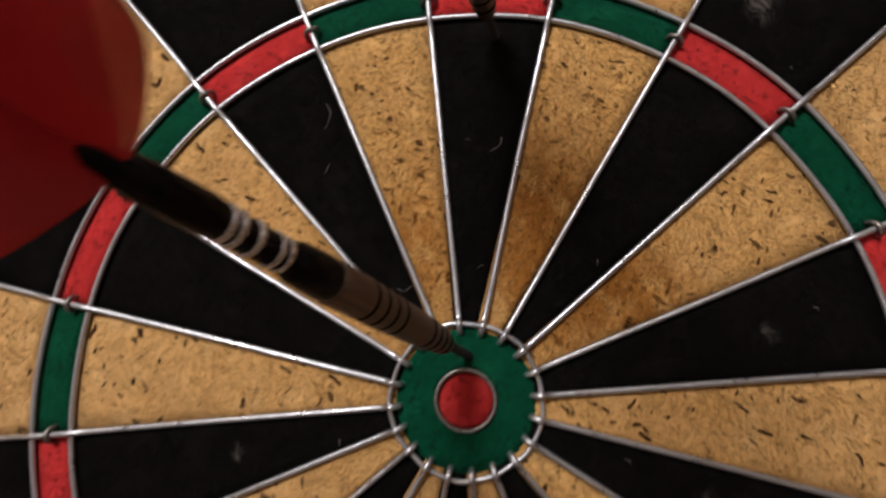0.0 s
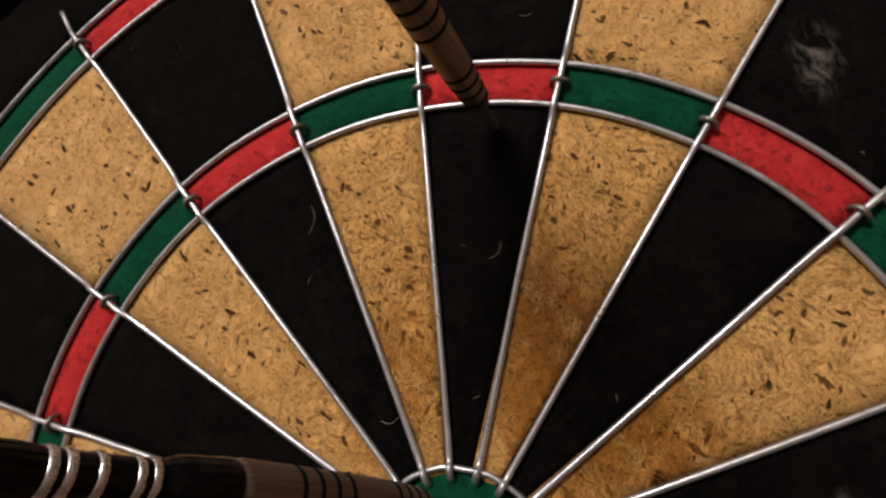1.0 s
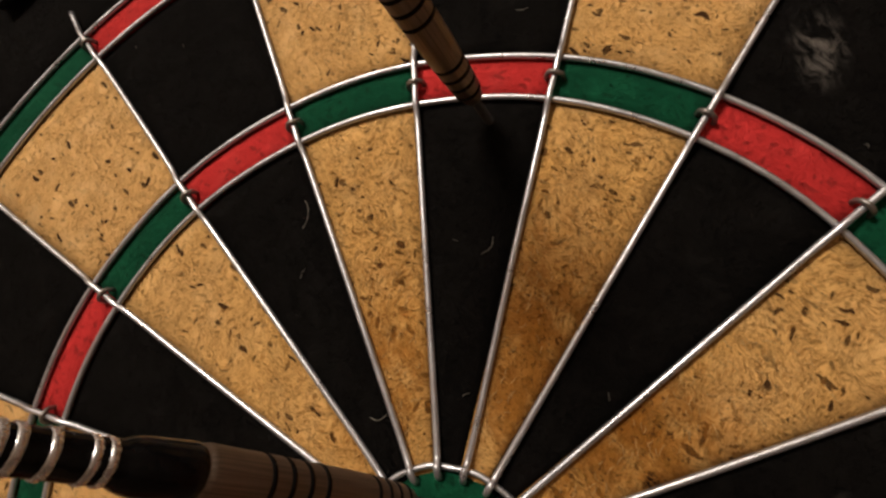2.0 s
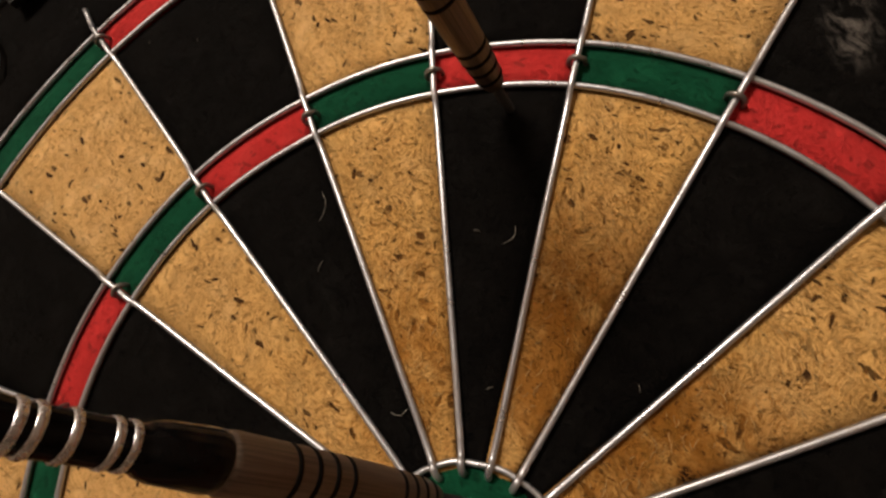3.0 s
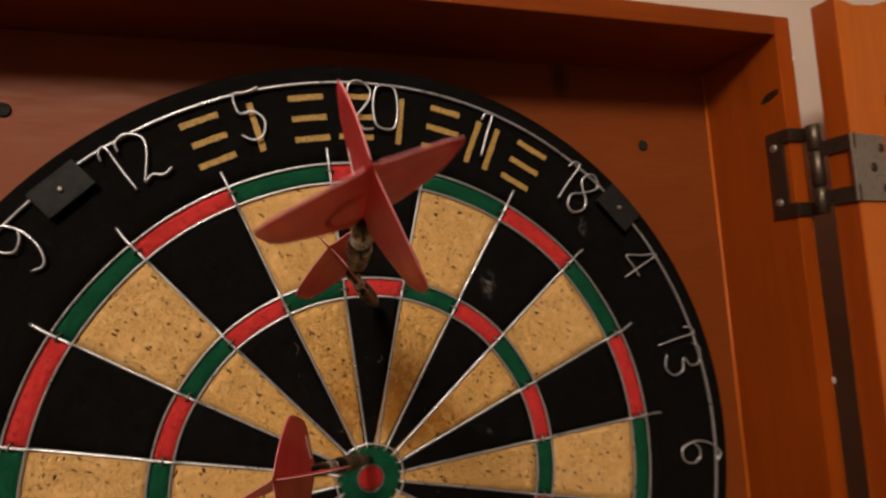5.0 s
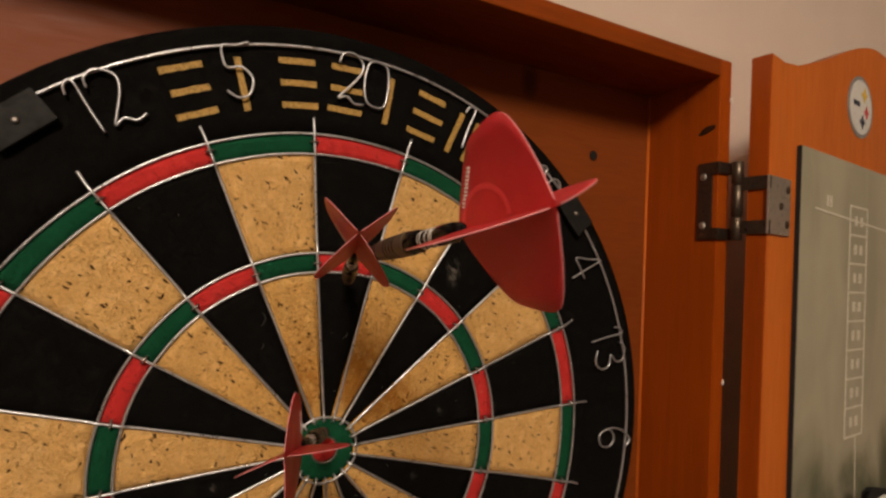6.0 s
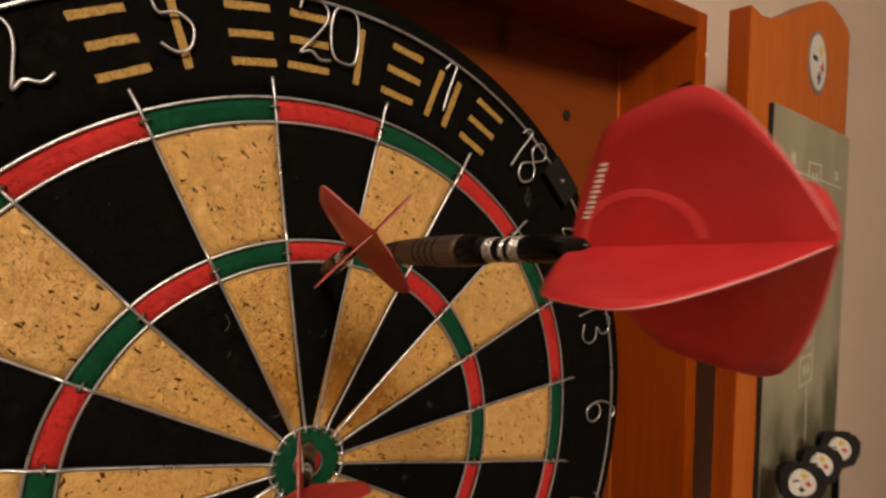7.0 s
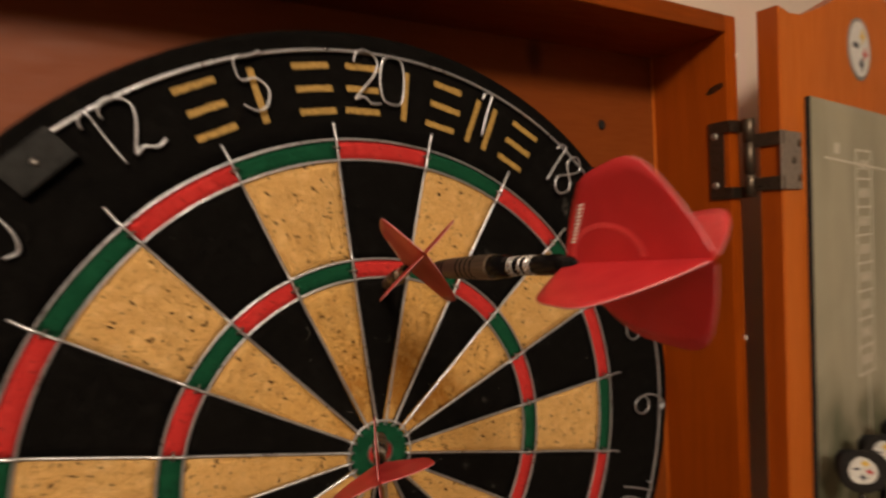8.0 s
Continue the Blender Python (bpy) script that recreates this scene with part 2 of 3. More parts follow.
M_GREEN = sisal("green_sisal", (0.004, 0.070, 0.031), (0.006, 0.084, 0.037), (0.003, 0.050, 0.021), (0.002, 0.02, 0.008), 0.5)
M_BAND = plain("black_band", (0.012, 0.011, 0.010), 0.7, 0.4, 300)
M_GOLD = plain("gold_print", (0.46, 0.27, 0.06), 0.7, 0.5, 700)
M_WIRE = metal("galvanized_wire", (0.57, 0.58, 0.62), 0.34, (0.36, 0.35, 0.34), 0.35, 260)
M_DARKWIRE = metal("tarnished_staple", (0.30, 0.28, 0.26), 0.42, (0.06, 0.055, 0.05), 0.7)
M_CLIP = plain("grey_clip", (0.014, 0.0135, 0.013), 0.6, 0.3, 300, Specular_IOR_Level=0.16)
M_BARREL = brushed("tungsten_barrel", (0.20, 0.155, 0.12), (0.125, 0.096, 0.073))
M_GROOVE = plain("groove_black", (0.006, 0.0055, 0.005), 0.85, Specular_IOR_Level=0.1)
M_SHAFT = plain("black_shaft", (0.004, 0.004, 0.0045), 0.16, 0.2, 500, 0.0, Specular_IOR_Level=0.13)
M_POINT = metal("blackened_point", (0.05, 0.05, 0.05), 0.4)
M_SILVER = metal("silver_ring", (0.70, 0.70, 0.72), 0.20, (0.3, 0.3, 0.3), 0.3)
M_FLIGHT = flight_plastic("red_flight", (0.69, 0.040, 0.050), (0.57, 0.027, 0.036))
M_OVAL = flight_plastic("bright_red_print", (0.90, 0.085, 0.09), (0.84, 0.07, 0.075))
M_FLIGHT_EDGE = plain("flight_edge", (0.62, 0.22, 0.24), 0.4)
M_PRINT = plain("pale_print", (0.75, 0.70, 0.66), 0.6)
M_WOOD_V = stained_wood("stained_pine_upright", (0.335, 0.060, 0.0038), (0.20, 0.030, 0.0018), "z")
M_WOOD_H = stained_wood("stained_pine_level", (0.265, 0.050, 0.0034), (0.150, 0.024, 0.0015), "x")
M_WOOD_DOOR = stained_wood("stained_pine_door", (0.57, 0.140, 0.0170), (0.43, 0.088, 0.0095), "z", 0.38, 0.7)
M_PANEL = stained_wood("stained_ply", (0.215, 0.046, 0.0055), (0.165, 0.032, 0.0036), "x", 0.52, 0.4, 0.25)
M_KNOT = plain("dark_knot", (0.050, 0.011, 0.002), 0.5, 0.6, 260)
M_BRONZE = metal("dark_bronze", (0.10, 0.075, 0.055), 0.35, (0.03, 0.025, 0.02), 0.5, 300)
M_STEEL = metal("nickel_plate", (0.50, 0.46, 0.42), 0.35, (0.2, 0.18, 0.16), 0.4, 300)
M_HOLE = plain("dark_hole", (0.008, 0.006, 0.005), 0.9)
M_SLATE = slate_paint("chalkboard")
M_CHALK = plain("chalk_line", (0.70, 0.66, 0.56), 0.9, 0.4, 1200)
M_WHITE = plain("emblem_white", (0.68, 0.67, 0.64), 0.5)
M_GREY = plain("emblem_grey", (0.22, 0.22, 0.22), 0.5)
M_YELLOW = plain("emblem_yellow", (0.75, 0.48, 0.04), 0.5)
M_EMRED = plain("emblem_red", (0.55, 0.03, 0.03), 0.5)
M_NAVY = plain("emblem_navy", (0.02, 0.025, 0.05), 0.5)
M_BLACKFLIGHT = plain("black_flight", (0.010, 0.010, 0.010), 0.45)
M_FIBRE = plain("loose_fibre", (0.30, 0.27, 0.22), 0.8)
M_STRAND = plain("frayed_strand", (0.78, 0.48, 0.17), 0.8, 0.55, 240)
M_WALL = wall_paint("beige_wall", (0.66, 0.54, 0.46))
M_FAR = wall_paint("brown_wall", (0.48, 0.385, 0.305))
M_CEILING = wall_paint("ceiling_paint", (0.72, 0.66, 0.58))
M_CARPET = wall_paint("carpet", (0.18, 0.14, 0.11), 0.95)

# ---- shapes ----


def link_mesh(name, bm, material, smooth=True):
    bmesh.ops.recalc_face_normals(bm, faces=bm.faces)
    mesh = bpy.data.meshes.new(name)
    bm.to_mesh(mesh)
    bm.free()
    for m in material if isinstance(material, (list, tuple)) else [material]:
        mesh.materials.append(m)
    for p in mesh.polygons:
        p.use_smooth = smooth and len(p.vertices) <= 4
    return mesh


def part(name, bm, material, parent=None, label="", m=None, smooth=True):
    """Links a bmesh (or a ready mesh) as one mesh object, under a thing or a part."""
    mesh = link_mesh(name, bm, material, smooth) if isinstance(bm, bmesh.types.BMesh) else bm
    ob = new(name, mesh)
    if m is not None:
        ob.matrix_basis = m
    ob.parent = parent
    return tagged(ob, label)


def thing(name, m, label, category, group="", kind=""):
    ob = new(name)
    ob.empty_display_size = 0.02
    ob.matrix_basis = m
    return tagged(ob, label, category, group, kind)


def tube(points, radius, sides=8, closed=False, bm=None):
    """A round wire along points, with closed or capped ends. radius: one, or one for each point."""
    bm = bm or bmesh.new()
    pts = [Vector(p) for p in points]
    radii = radius if isinstance(radius, (list, tuple)) else [radius] * len(pts)
    count = len(pts)
    rings, up = [], None
    for i, p in enumerate(pts):
        a = pts[(i - 1) % count] if closed or i else p
        b = pts[(i + 1) % count] if closed or i < count - 1 else p
        d = (b - a).normalized()
        if up is None:
            up = d.orthogonal().normalized()
        up = (up - d * up.dot(d)).normalized()
        side = d.cross(up)
        rings.append([bm.verts.new(p + radii[i] * (math.cos(2 * math.pi * k / sides) * up + math.sin(2 * math.pi * k / sides) * side)) for k in range(sides)])
    for i in range(count if closed else count - 1):
        r, s = rings[i], rings[(i + 1) % count]
        shift = 0
        if closed and i == count - 1:
            shift = min(range(sides), key=lambda k: (r[0].co - s[k].co).length)
        for k in range(sides):
            bm.faces.new((r[k], r[(k + 1) % sides], s[(k + 1 + shift) % sides], s[(k + shift) % sides]))
    if not closed:
        bm.faces.new(rings[0][::-1])
        bm.faces.new(rings[-1])
    return bm


def smooth_path(points, steps=6, closed=False):
    """A Catmull-Rom line through points."""
    pts = [Vector(p) for p in points]
    n, out = len(pts), []
    for i in range(n if closed else n - 1):
        p0 = pts[(i - 1) % n] if closed or i else pts[0]
        p1, p2 = pts[i], pts[(i + 1) % n]
        p3 = pts[(i + 2) % n] if closed or i + 2 < n else pts[-1]
        for k in range(steps):
            t = k / steps
            out.append(0.5 * (2 * p1 + (p2 - p0) * t + (2 * p0 - 5 * p1 + 4 * p2 - p3) * t * t + (3 * p1 - p0 - 3 * p2 + p3) * t ** 3))
    if not closed:
        out.append(pts[-1])
    return out


def box(size, centre=(0, 0, 0), bevel=0.0, segments=2, bm=None):
    bm = bm or bmesh.new()
    made = bmesh.ops.create_cube(bm, size=1, matrix=Matrix.Translation(centre) @ Matrix.Diagonal((*size, 1)))
    if bevel:
        edges = list({e for v in made["verts"] for e in v.link_edges})
        bmesh.ops.bevel(bm, geom=edges, offset=bevel, segments=segments, profile=0.7, affect="EDGES")
    return bm


def lathe(profile, sides=24, bm=None):
    """Turns (distance along +y, radius) pairs about the y axis."""
    bm = bm or bmesh.new()
    rings = []
    for y, r in profile:
        rings.append([bm.verts.new((r * math.cos(2 * math.pi * k / sides), y, r * math.sin(2 * math.pi * k / sides))) for k in range(sides)])
    for r, s in zip(rings, rings[1:]):
        for k in range(sides):
            bm.faces.new((r[k], r[(k + 1) % sides], s[(k + 1) % sides], s[k]))
    bm.faces.new(rings[0][::-1])
    bm.faces.new(rings[-1])
    return bm


def slab(outline, depth, bm=None, y=0.0, bevel=0.0):
    """A flat shape given as (x, z) round its edge, from y to y + depth."""
    bm = bm or bmesh.new()
    front = [bm.verts.new((x, y, z)) for x, z in outline]
    back = [bm.verts.new((x, y + depth, z)) for x, z in outline]
    f = bm.faces.new(front)
    bm.faces.new(back[::-1])
    n = len(outline)
    for i in range(n):
        bm.faces.new((front[i], back[i], back[(i + 1) % n], front[(i + 1) % n]))
    if bevel:
        bmesh.ops.bevel(bm, geom=list(f.edges), offset=bevel, segments=2, profile=0.7, affect="EDGES")
    return bm


def disc_outline(r, n=32, cx=0.0, cz=0.0, squash=1.0):
    return [(cx + r * math.cos(2 * math.pi * k / n), cz + squash * r * math.sin(2 * math.pi * k / n)) for k in range(n)]


# ---- the room ----
WALL_Y = 0.080
# the board hangs slightly askew: the wall and the cabinet are turned against its face
ASKEW = Matrix.Translation((0.307, -0.008, 0)) @ pose(0, 0, 0, 0, 0, 2.5) @ Matrix.Translation((-0.307, 0.008, 0))


def room():
    def panel(name, size, centre, material, label, category):
        ob = part(name, box(size, centre), material, None, label, ASKEW, smooth=False)
        return tagged(ob, label, category, kind="structure")

    x0, x1, y0, h = -2.2, 2.4, -3.6, 2.80
    panel("wall_north", (x1 - x0, 0.12, h), ((x0 + x1) / 2, WALL_Y + 0.06, h / 2), M_WALL, "smooth beige painted wall behind the cabinet", "wall")
    panel("wall_south", (x1 - x0, 0.12, h), ((x0 + x1) / 2, y0 - 0.06, h / 2), M_FAR, "plain tan painted wall closing the room", "wall")
    panel("wall_west", (0.12, WALL_Y - y0 + 0.24, h), (x0 - 0.06, (WALL_Y + y0) / 2, h / 2), M_FAR, "plain tan painted side wall", "wall")
    panel("wall_east", (0.12, WALL_Y - y0 + 0.24, h), (x1 + 0.06, (WALL_Y + y0) / 2, h / 2), M_FAR, "plain tan painted side wall", "wall")
    panel("floor", (x1 - x0 + 0.24, WALL_Y - y0 + 0.24, 0.1), ((x0 + x1) / 2, (WALL_Y + y0) / 2, -0.05), M_CARPET, "plain brown carpeted floor", "floor")
    panel("ceiling", (x1 - x0 + 0.24, WALL_Y - y0 + 0.24, 0.1), ((x0 + x1) / 2, (WALL_Y + y0) / 2, h + 0.05), M_CEILING, "plain off-white painted ceiling", "ceiling")


room()

# ---- the cabinet ----
IN_R, IN_L, IN_T, IN_B = 0.2940, -0.2535, 0.257, -0.290
THICK = 0.0133
FRONT, BACK = -0.0080, 0.060


def cabinet():
    base = thing("dartboard_cabinet", ASKEW @ pose(0, 0, HEIGHT), "orange-stained wooden dartboard cabinet with its door swung open on the wall", "cabinet")
    mid_x, wide = (IN_L + IN_R) / 2, IN_R - IN_L
    deep = BACK - FRONT
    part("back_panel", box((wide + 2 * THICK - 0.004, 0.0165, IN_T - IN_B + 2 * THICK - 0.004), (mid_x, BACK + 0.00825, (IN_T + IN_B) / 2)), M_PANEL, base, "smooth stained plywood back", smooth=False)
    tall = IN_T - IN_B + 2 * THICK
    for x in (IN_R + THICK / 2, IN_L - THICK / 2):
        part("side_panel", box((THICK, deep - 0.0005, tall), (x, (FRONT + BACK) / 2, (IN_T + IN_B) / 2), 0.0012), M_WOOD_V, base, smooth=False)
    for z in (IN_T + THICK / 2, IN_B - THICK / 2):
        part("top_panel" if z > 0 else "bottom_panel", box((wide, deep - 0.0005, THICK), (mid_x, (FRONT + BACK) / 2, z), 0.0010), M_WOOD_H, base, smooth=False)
    # quarter bead of glue and dust in the back corner
    part("corner_bead", tube([(IN_R - 0.0006, BACK - 0.0006, IN_B), (IN_R - 0.0006, BACK - 0.0006, IN_T)], 0.0011, 6), M_WOOD_DOOR, base)
    for x, z in ((0.2300, 0.197), (-0.1810, 0.2108)):
        part("screw_hole", lathe([(-0.0006, 0.0042), (-0.0010, 0.0030), (0.0, 0.0016)], 16), M_HOLE, base, "dark recessed screw", pose(x, BACK, z))
    # a dark knot in the side's inner face
    rng = random.Random(8)
    knot = [(0.0085 * math.cos(a) * rng.uniform(0.8, 1.1), 0.0030 * math.sin(a) * rng.uniform(0.8, 1.1) + 0.0022 * math.cos(a)) for a in (math.pi * k / 9 for k in range(18))]
    part("knot", slab(knot, 0.0004), M_KNOT, base, "dark knot in the stained side", pose(IN_R - 0.0002, 0.0025, 0.2165, 0, 0, -90))
    for z in (0.240, 0.020):
        part("chip", box((0.0012, 0.002, 0.004), (IN_R + THICK - 0.0006, FRONT, z), 0.0004), M_PRINT, base, "small pale chip in the varnish")
    return base


CABINET = cabinet()
# the door hangs a little out of plumb
DOOR = pose(0.3052, -0.0388, 0.20, 0, 0, 6.0) @ pose(0, 0, 0, 0, 0.6, 0) @ pose(0, 0, -0.20)
DOOR_W, DOOR_T = 0.279, 0.0148


def door_top(u):
    """The scalloped top edge: low at the hinge, rising in an S to a flat crest."""
    t = min(max((u - 0.02) / 0.19, 0), 1)
    return 0.2685 + 0.055 * (t * t * (3 - 2 * t)) - 0.0035 * math.exp(-((u - 0.03) / 0.02) ** 2) - 0.010 * max(0.0, (u - 0.20) / 0.08) ** 2


def cabinet_door(base):
    edge = 0.0030
    outline = [(edge, -0.300), (DOOR_W, -0.300)] + [(edge + (DOOR_W - edge) * k / 28, door_top(edge + (DOOR_W - edge) * k / 28)) for k in range(28, -1, -1)]
    bm = slab(outline, DOOR_T, bevel=0.0015)
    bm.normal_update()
    # edge faces take the darker upright pine: their shade is put into the colour
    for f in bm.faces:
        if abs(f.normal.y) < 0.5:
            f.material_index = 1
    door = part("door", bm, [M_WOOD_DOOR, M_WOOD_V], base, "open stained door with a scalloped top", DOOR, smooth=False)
    # chalkboard, a thin sheet on the door's inner face
    sl, sr, st, sb = 0.0462, DOOR_W - 0.0008, 0.2062, -0.235
    part("chalkboard", box((sr - sl, 0.004, st - sb), ((sl + sr) / 2, -0.002, (st + sb) / 2), 0.0006), M_SLATE, door, "green chalkboard with smeared chalk dust", smooth=False)
    part("chalkboard_edge", box((0.0009, 0.0036, st - sb), (sl - 0.0006, -0.0018, (st + sb) / 2), 0.0002), M_HOLE, door, smooth=False)

    def line(x0, z0, x1, z1, w=0.0017):
        d = Vector((x1 - x0, 0, z1 - z0))
        side = Vector((-d.z, 0, d.x)).normalized() * w / 2
        quad = [(x0 - side.x, z0 - side.z), (x1 - side.x, z1 - side.z), (x1 + side.x, z1 + side.z), (x0 + side.x, z0 + side.z)]
        part("score_line", slab(quad, 0.0004, y=-0.0045), M_CHALK, door, smooth=False)

    bl, br, bt, bb = 0.1390, 0.1765, 0.1690, -0.0310
    line(bl, bt, bl, bb), line(br, bt, br, bb)
    for k in range(9):
        z = bt + (bb - bt) * k / 8
        line(bl, z, br, z)
        if k < 8:
            zc = z + (bb - bt) / 16
            for dx in (-0.006, 0.006):
                part("score_mark", box((0.0052, 0.0004, 0.0085), ((bl + br) / 2 + dx, -0.0043, zc)), M_CHALK, door, "plain chalky bar", smooth=False)
    line(0.070, 0.1600, 0.252, 0.1520)
    line((bl + br) / 2 + 0.004, bb, (bl + br) / 2 + 0.008, -0.10, 0.0012)
    for x, z in ((0.093, 0.1685), (0.099, 0.1685), (0.228, 0.163), (0.234, 0.163)):
        part("score_mark", box((0.0035, 0.0004, 0.009), (x, -0.0043, z)), M_CHALK, door, smooth=False)
    # round emblem in plain coloured shapes
    ex, ez = 0.1657, 0.2611
    part("emblem_rim", slab(disc_outline(0.0280, 40, ex, ez), 0.0006, y=-0.0006), M_GREY, door, "grey rim of a round emblem", smooth=False)
    part("emblem_disc", slab(disc_outline(0.0245, 40, ex, ez), 0.0006, y=-0.0010), M_WHITE, door, smooth=False)
    for dx, dz, r, m in ((0.0065, 0.0120, 0.0068, M_YELLOW), (0.0120, -0.0030, 0.0062, M_EMRED), (0.0030, -0.0130, 0.0066, M_NAVY)):
        star = [(ex + dx + (r if k % 2 == 0 else r * 0.5) * math.sin(math.pi * k / 4), ez + dz + (r if k % 2 == 0 else r * 0.5) * math.cos(math.pi * k / 4)) for k in range(8)]
        part("emblem_shape", slab(star, 0.0004, y=-0.0014), m, door, smooth=False)
    part("emblem_bar", box((0.0130, 0.0004, 0.0042), (ex - 0.0105, -0.0012, ez + 0.002)), M_NAVY, door, smooth=False)
    # narrow ledge that holds the spare darts
    part("dart_ledge", box((0.20, 0.050, 0.014), (0.110, -0.0292, -0.190), 0.002), M_WOOD_DOOR, door, "narrow wooden dart ledge", smooth=False)
    return door


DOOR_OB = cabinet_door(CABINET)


def hinge(base, z):
    """A wrap-round hinge: bronze leaf on the side panel, knuckle in the gap, plated leaf on the door."""
    h = part("hinge", tube([(0.3050, -0.0165, z - 0.029), (0.3050, -0.0165, z + 0.029)], 0.0030, 16), M_BRONZE, base, "dark bronze wrap-round cabinet hinge")
    for z0, z1 in ((-0.030, -0.0125), (-0.0118, 0.0118), (0.0125, 0.030)):
        r = 0.0043
        part("knuckle", lathe([(z + z0, r - 0.0006), (z + z0 + 0.0005, r), (z + z1 - 0.0005, r), (z + z1, r - 0.0006)], 18), M_BRONZE, h, "", pose(0.3050, -0.0165, 0, 90))
    # leaf on the inner side, with a window cut by four bars
    x = IN_R - 0.0010
    part("leaf", box((0.0018, 0.012, 0.060), (x, FRONT + 0.010, z), 0.0006), M_BRONZE, h, smooth=False)
    for dz in (-0.0255, 0.0255):
        part("arm", box((0.0200, 0.0018, 0.009), (x + 0.0085, FRONT - 0.0012, z + dz), 0.0005), M_BRONZE, h, smooth=False)
        part("arm", box((0.0018, 0.009, 0.009), (x, FRONT + 0.002, z + dz), 0.0005), M_BRONZE, h, smooth=False)
        part("screw", lathe([(-0.0012, 0.0012), (-0.0008, 0.0026), (0.0, 0.0030)], 14), M_STEEL, h, "", pose(x - 0.0008, FRONT + 0.011, z + dz * 0.75, 0, 0, -90))
    # arms and plate on the door
    for dz in (-0.0165, 0.0165):
        part("arm", box((0.0016, 0.0220, 0.010), (0.0014, 0.0085, z + dz - 0.004), 0.0005), M_BRONZE, h, m=DOOR, smooth=False)
    part("plate", box((0.0340, 0.0016, 0.043), (0.0165, -0.0012, z - 0.004), 0.0007), M_STEEL, h, "plated steel leaf with three screws", DOOR, smooth=False)
    for u, dz in ((0.0285, 0.0090), (0.0185, -0.004), (0.0285, -0.0170)):
        part("screw", lathe([(-0.0010, 0.0010), (-0.0009, 0.0026), (0.0, 0.0032)], 14), M_BRONZE, h, "dark screw head", DOOR @ pose(u, -0.0018, z + dz))


hinge(CABINET, 0.1600)
hinge(CABINET, -0.2000)

# ---- the dartboard ----
R_DO, R_DI, R_TO, R_TI, R_OB, R_IB, R_BOARD = 0.1700, 0.1594, 0.1065, 0.0963, 0.0177, 0.0069, 0.2270
NUMBERS = [20, 1, 18, 4, 13, 6, 10, 15, 2, 17, 3, 19, 7, 16, 8, 11, 14, 9, 12, 5]
WIRE = 0.00072
# how far each hand-bent spoke strays from its true angle, degrees
STRAY = {9: 0.39, 27: 0.36, 45: 0.10, 63: 0.15, 81: 0.12, 99: -0.20, -9: 0.38, -27: 0.36, -45: 0.02, -63: -0.15, -81: -0.20, -99: -0.5}
# the bull sits a little off the board's centre
BULL = Vector((0.0013, 0.0, 0.0003))
SPOKES = [9 + 18 * k if 9 + 18 * k <= 180 else 9 + 18 * k - 360 for k in range(20)]
ANGLES = [a + STRAY.get(a, 0.0) for a in SPOKES]


def polar(r, degrees, y=0.0):
    a = radians(degrees)
    return Vector((r * math.sin(a), y, r * math.cos(a)))


def rise(degrees):
    """How far the face and its wires bulge, most of all on the nines' side."""
    return 0.0014 * math.exp(-((degrees + 66) / 27) ** 2)


def bed(r0, r1, mid, half, rows, columns, seed):
    """One dyed field of the board: a wedge with an uneven face and sides that go down to the core."""
    rng = random.Random(seed)
    bm = bmesh.new()
    grid = []
    for i in range(rows + 1):
        r = r0 + (r1 - r0) * i / rows
        line = []
        for k in range(columns + 1):
            a = -half + 2 * half * k / columns
            rim = i in (0, rows) or k in (0, columns)
            line.append(bm.verts.new(polar(r, a, (0.0003 if rim else rng.uniform(-0.00012, 0.00012)) - rise(mid + a) * min(1.0, r / R_TI))))
        grid.append(line)
    for i in range(rows):
        for k in range(columns):
            bm.faces.new((grid[i][k], grid[i][k + 1], grid[i + 1][k + 1], grid[i + 1][k]))
    edge = grid[0] + [row[-1] for row in grid[1:]] + grid[-1][-2::-1] + [row[0] for row in grid[-2:0:-1]]
    low = [bm.verts.new((v.co.x, 0.0030, v.co.z)) for v in edge]
    for i in range(len(edge)):
        j = (i + 1) % len(edge)
        bm.faces.new((edge[i], low[i], low[j], edge[j]))
    return bm


def ring_face(r0, r1, sides, y0, y1, rings=1):
    """A flat collar from r0 to r1, with a rounded outer edge down to y1."""
    bm = bmesh.new()
    radii = [r0 + (r1 - 0.0035 - r0) * i / rings for i in range(rings + 1)]
    profile = [(r, y0) for r in radii] + [(r1 - 0.0012, y0 + 0.0006), (r1, y0 + 0.0025), (r1, y1), (r0, y1)]
    loops = [[bm.verts.new(polar(r, 360 * k / sides, y)) for k in range(sides)] for r, y in profile]
    for i in range(len(loops)):
        a, b = loops[i], loops[(i + 1) % len(loops)]
        for k in range(sides):
            bm.faces.new((a[k], a[(k + 1) % sides], b[(k + 1) % sides], b[k]))
    return bm


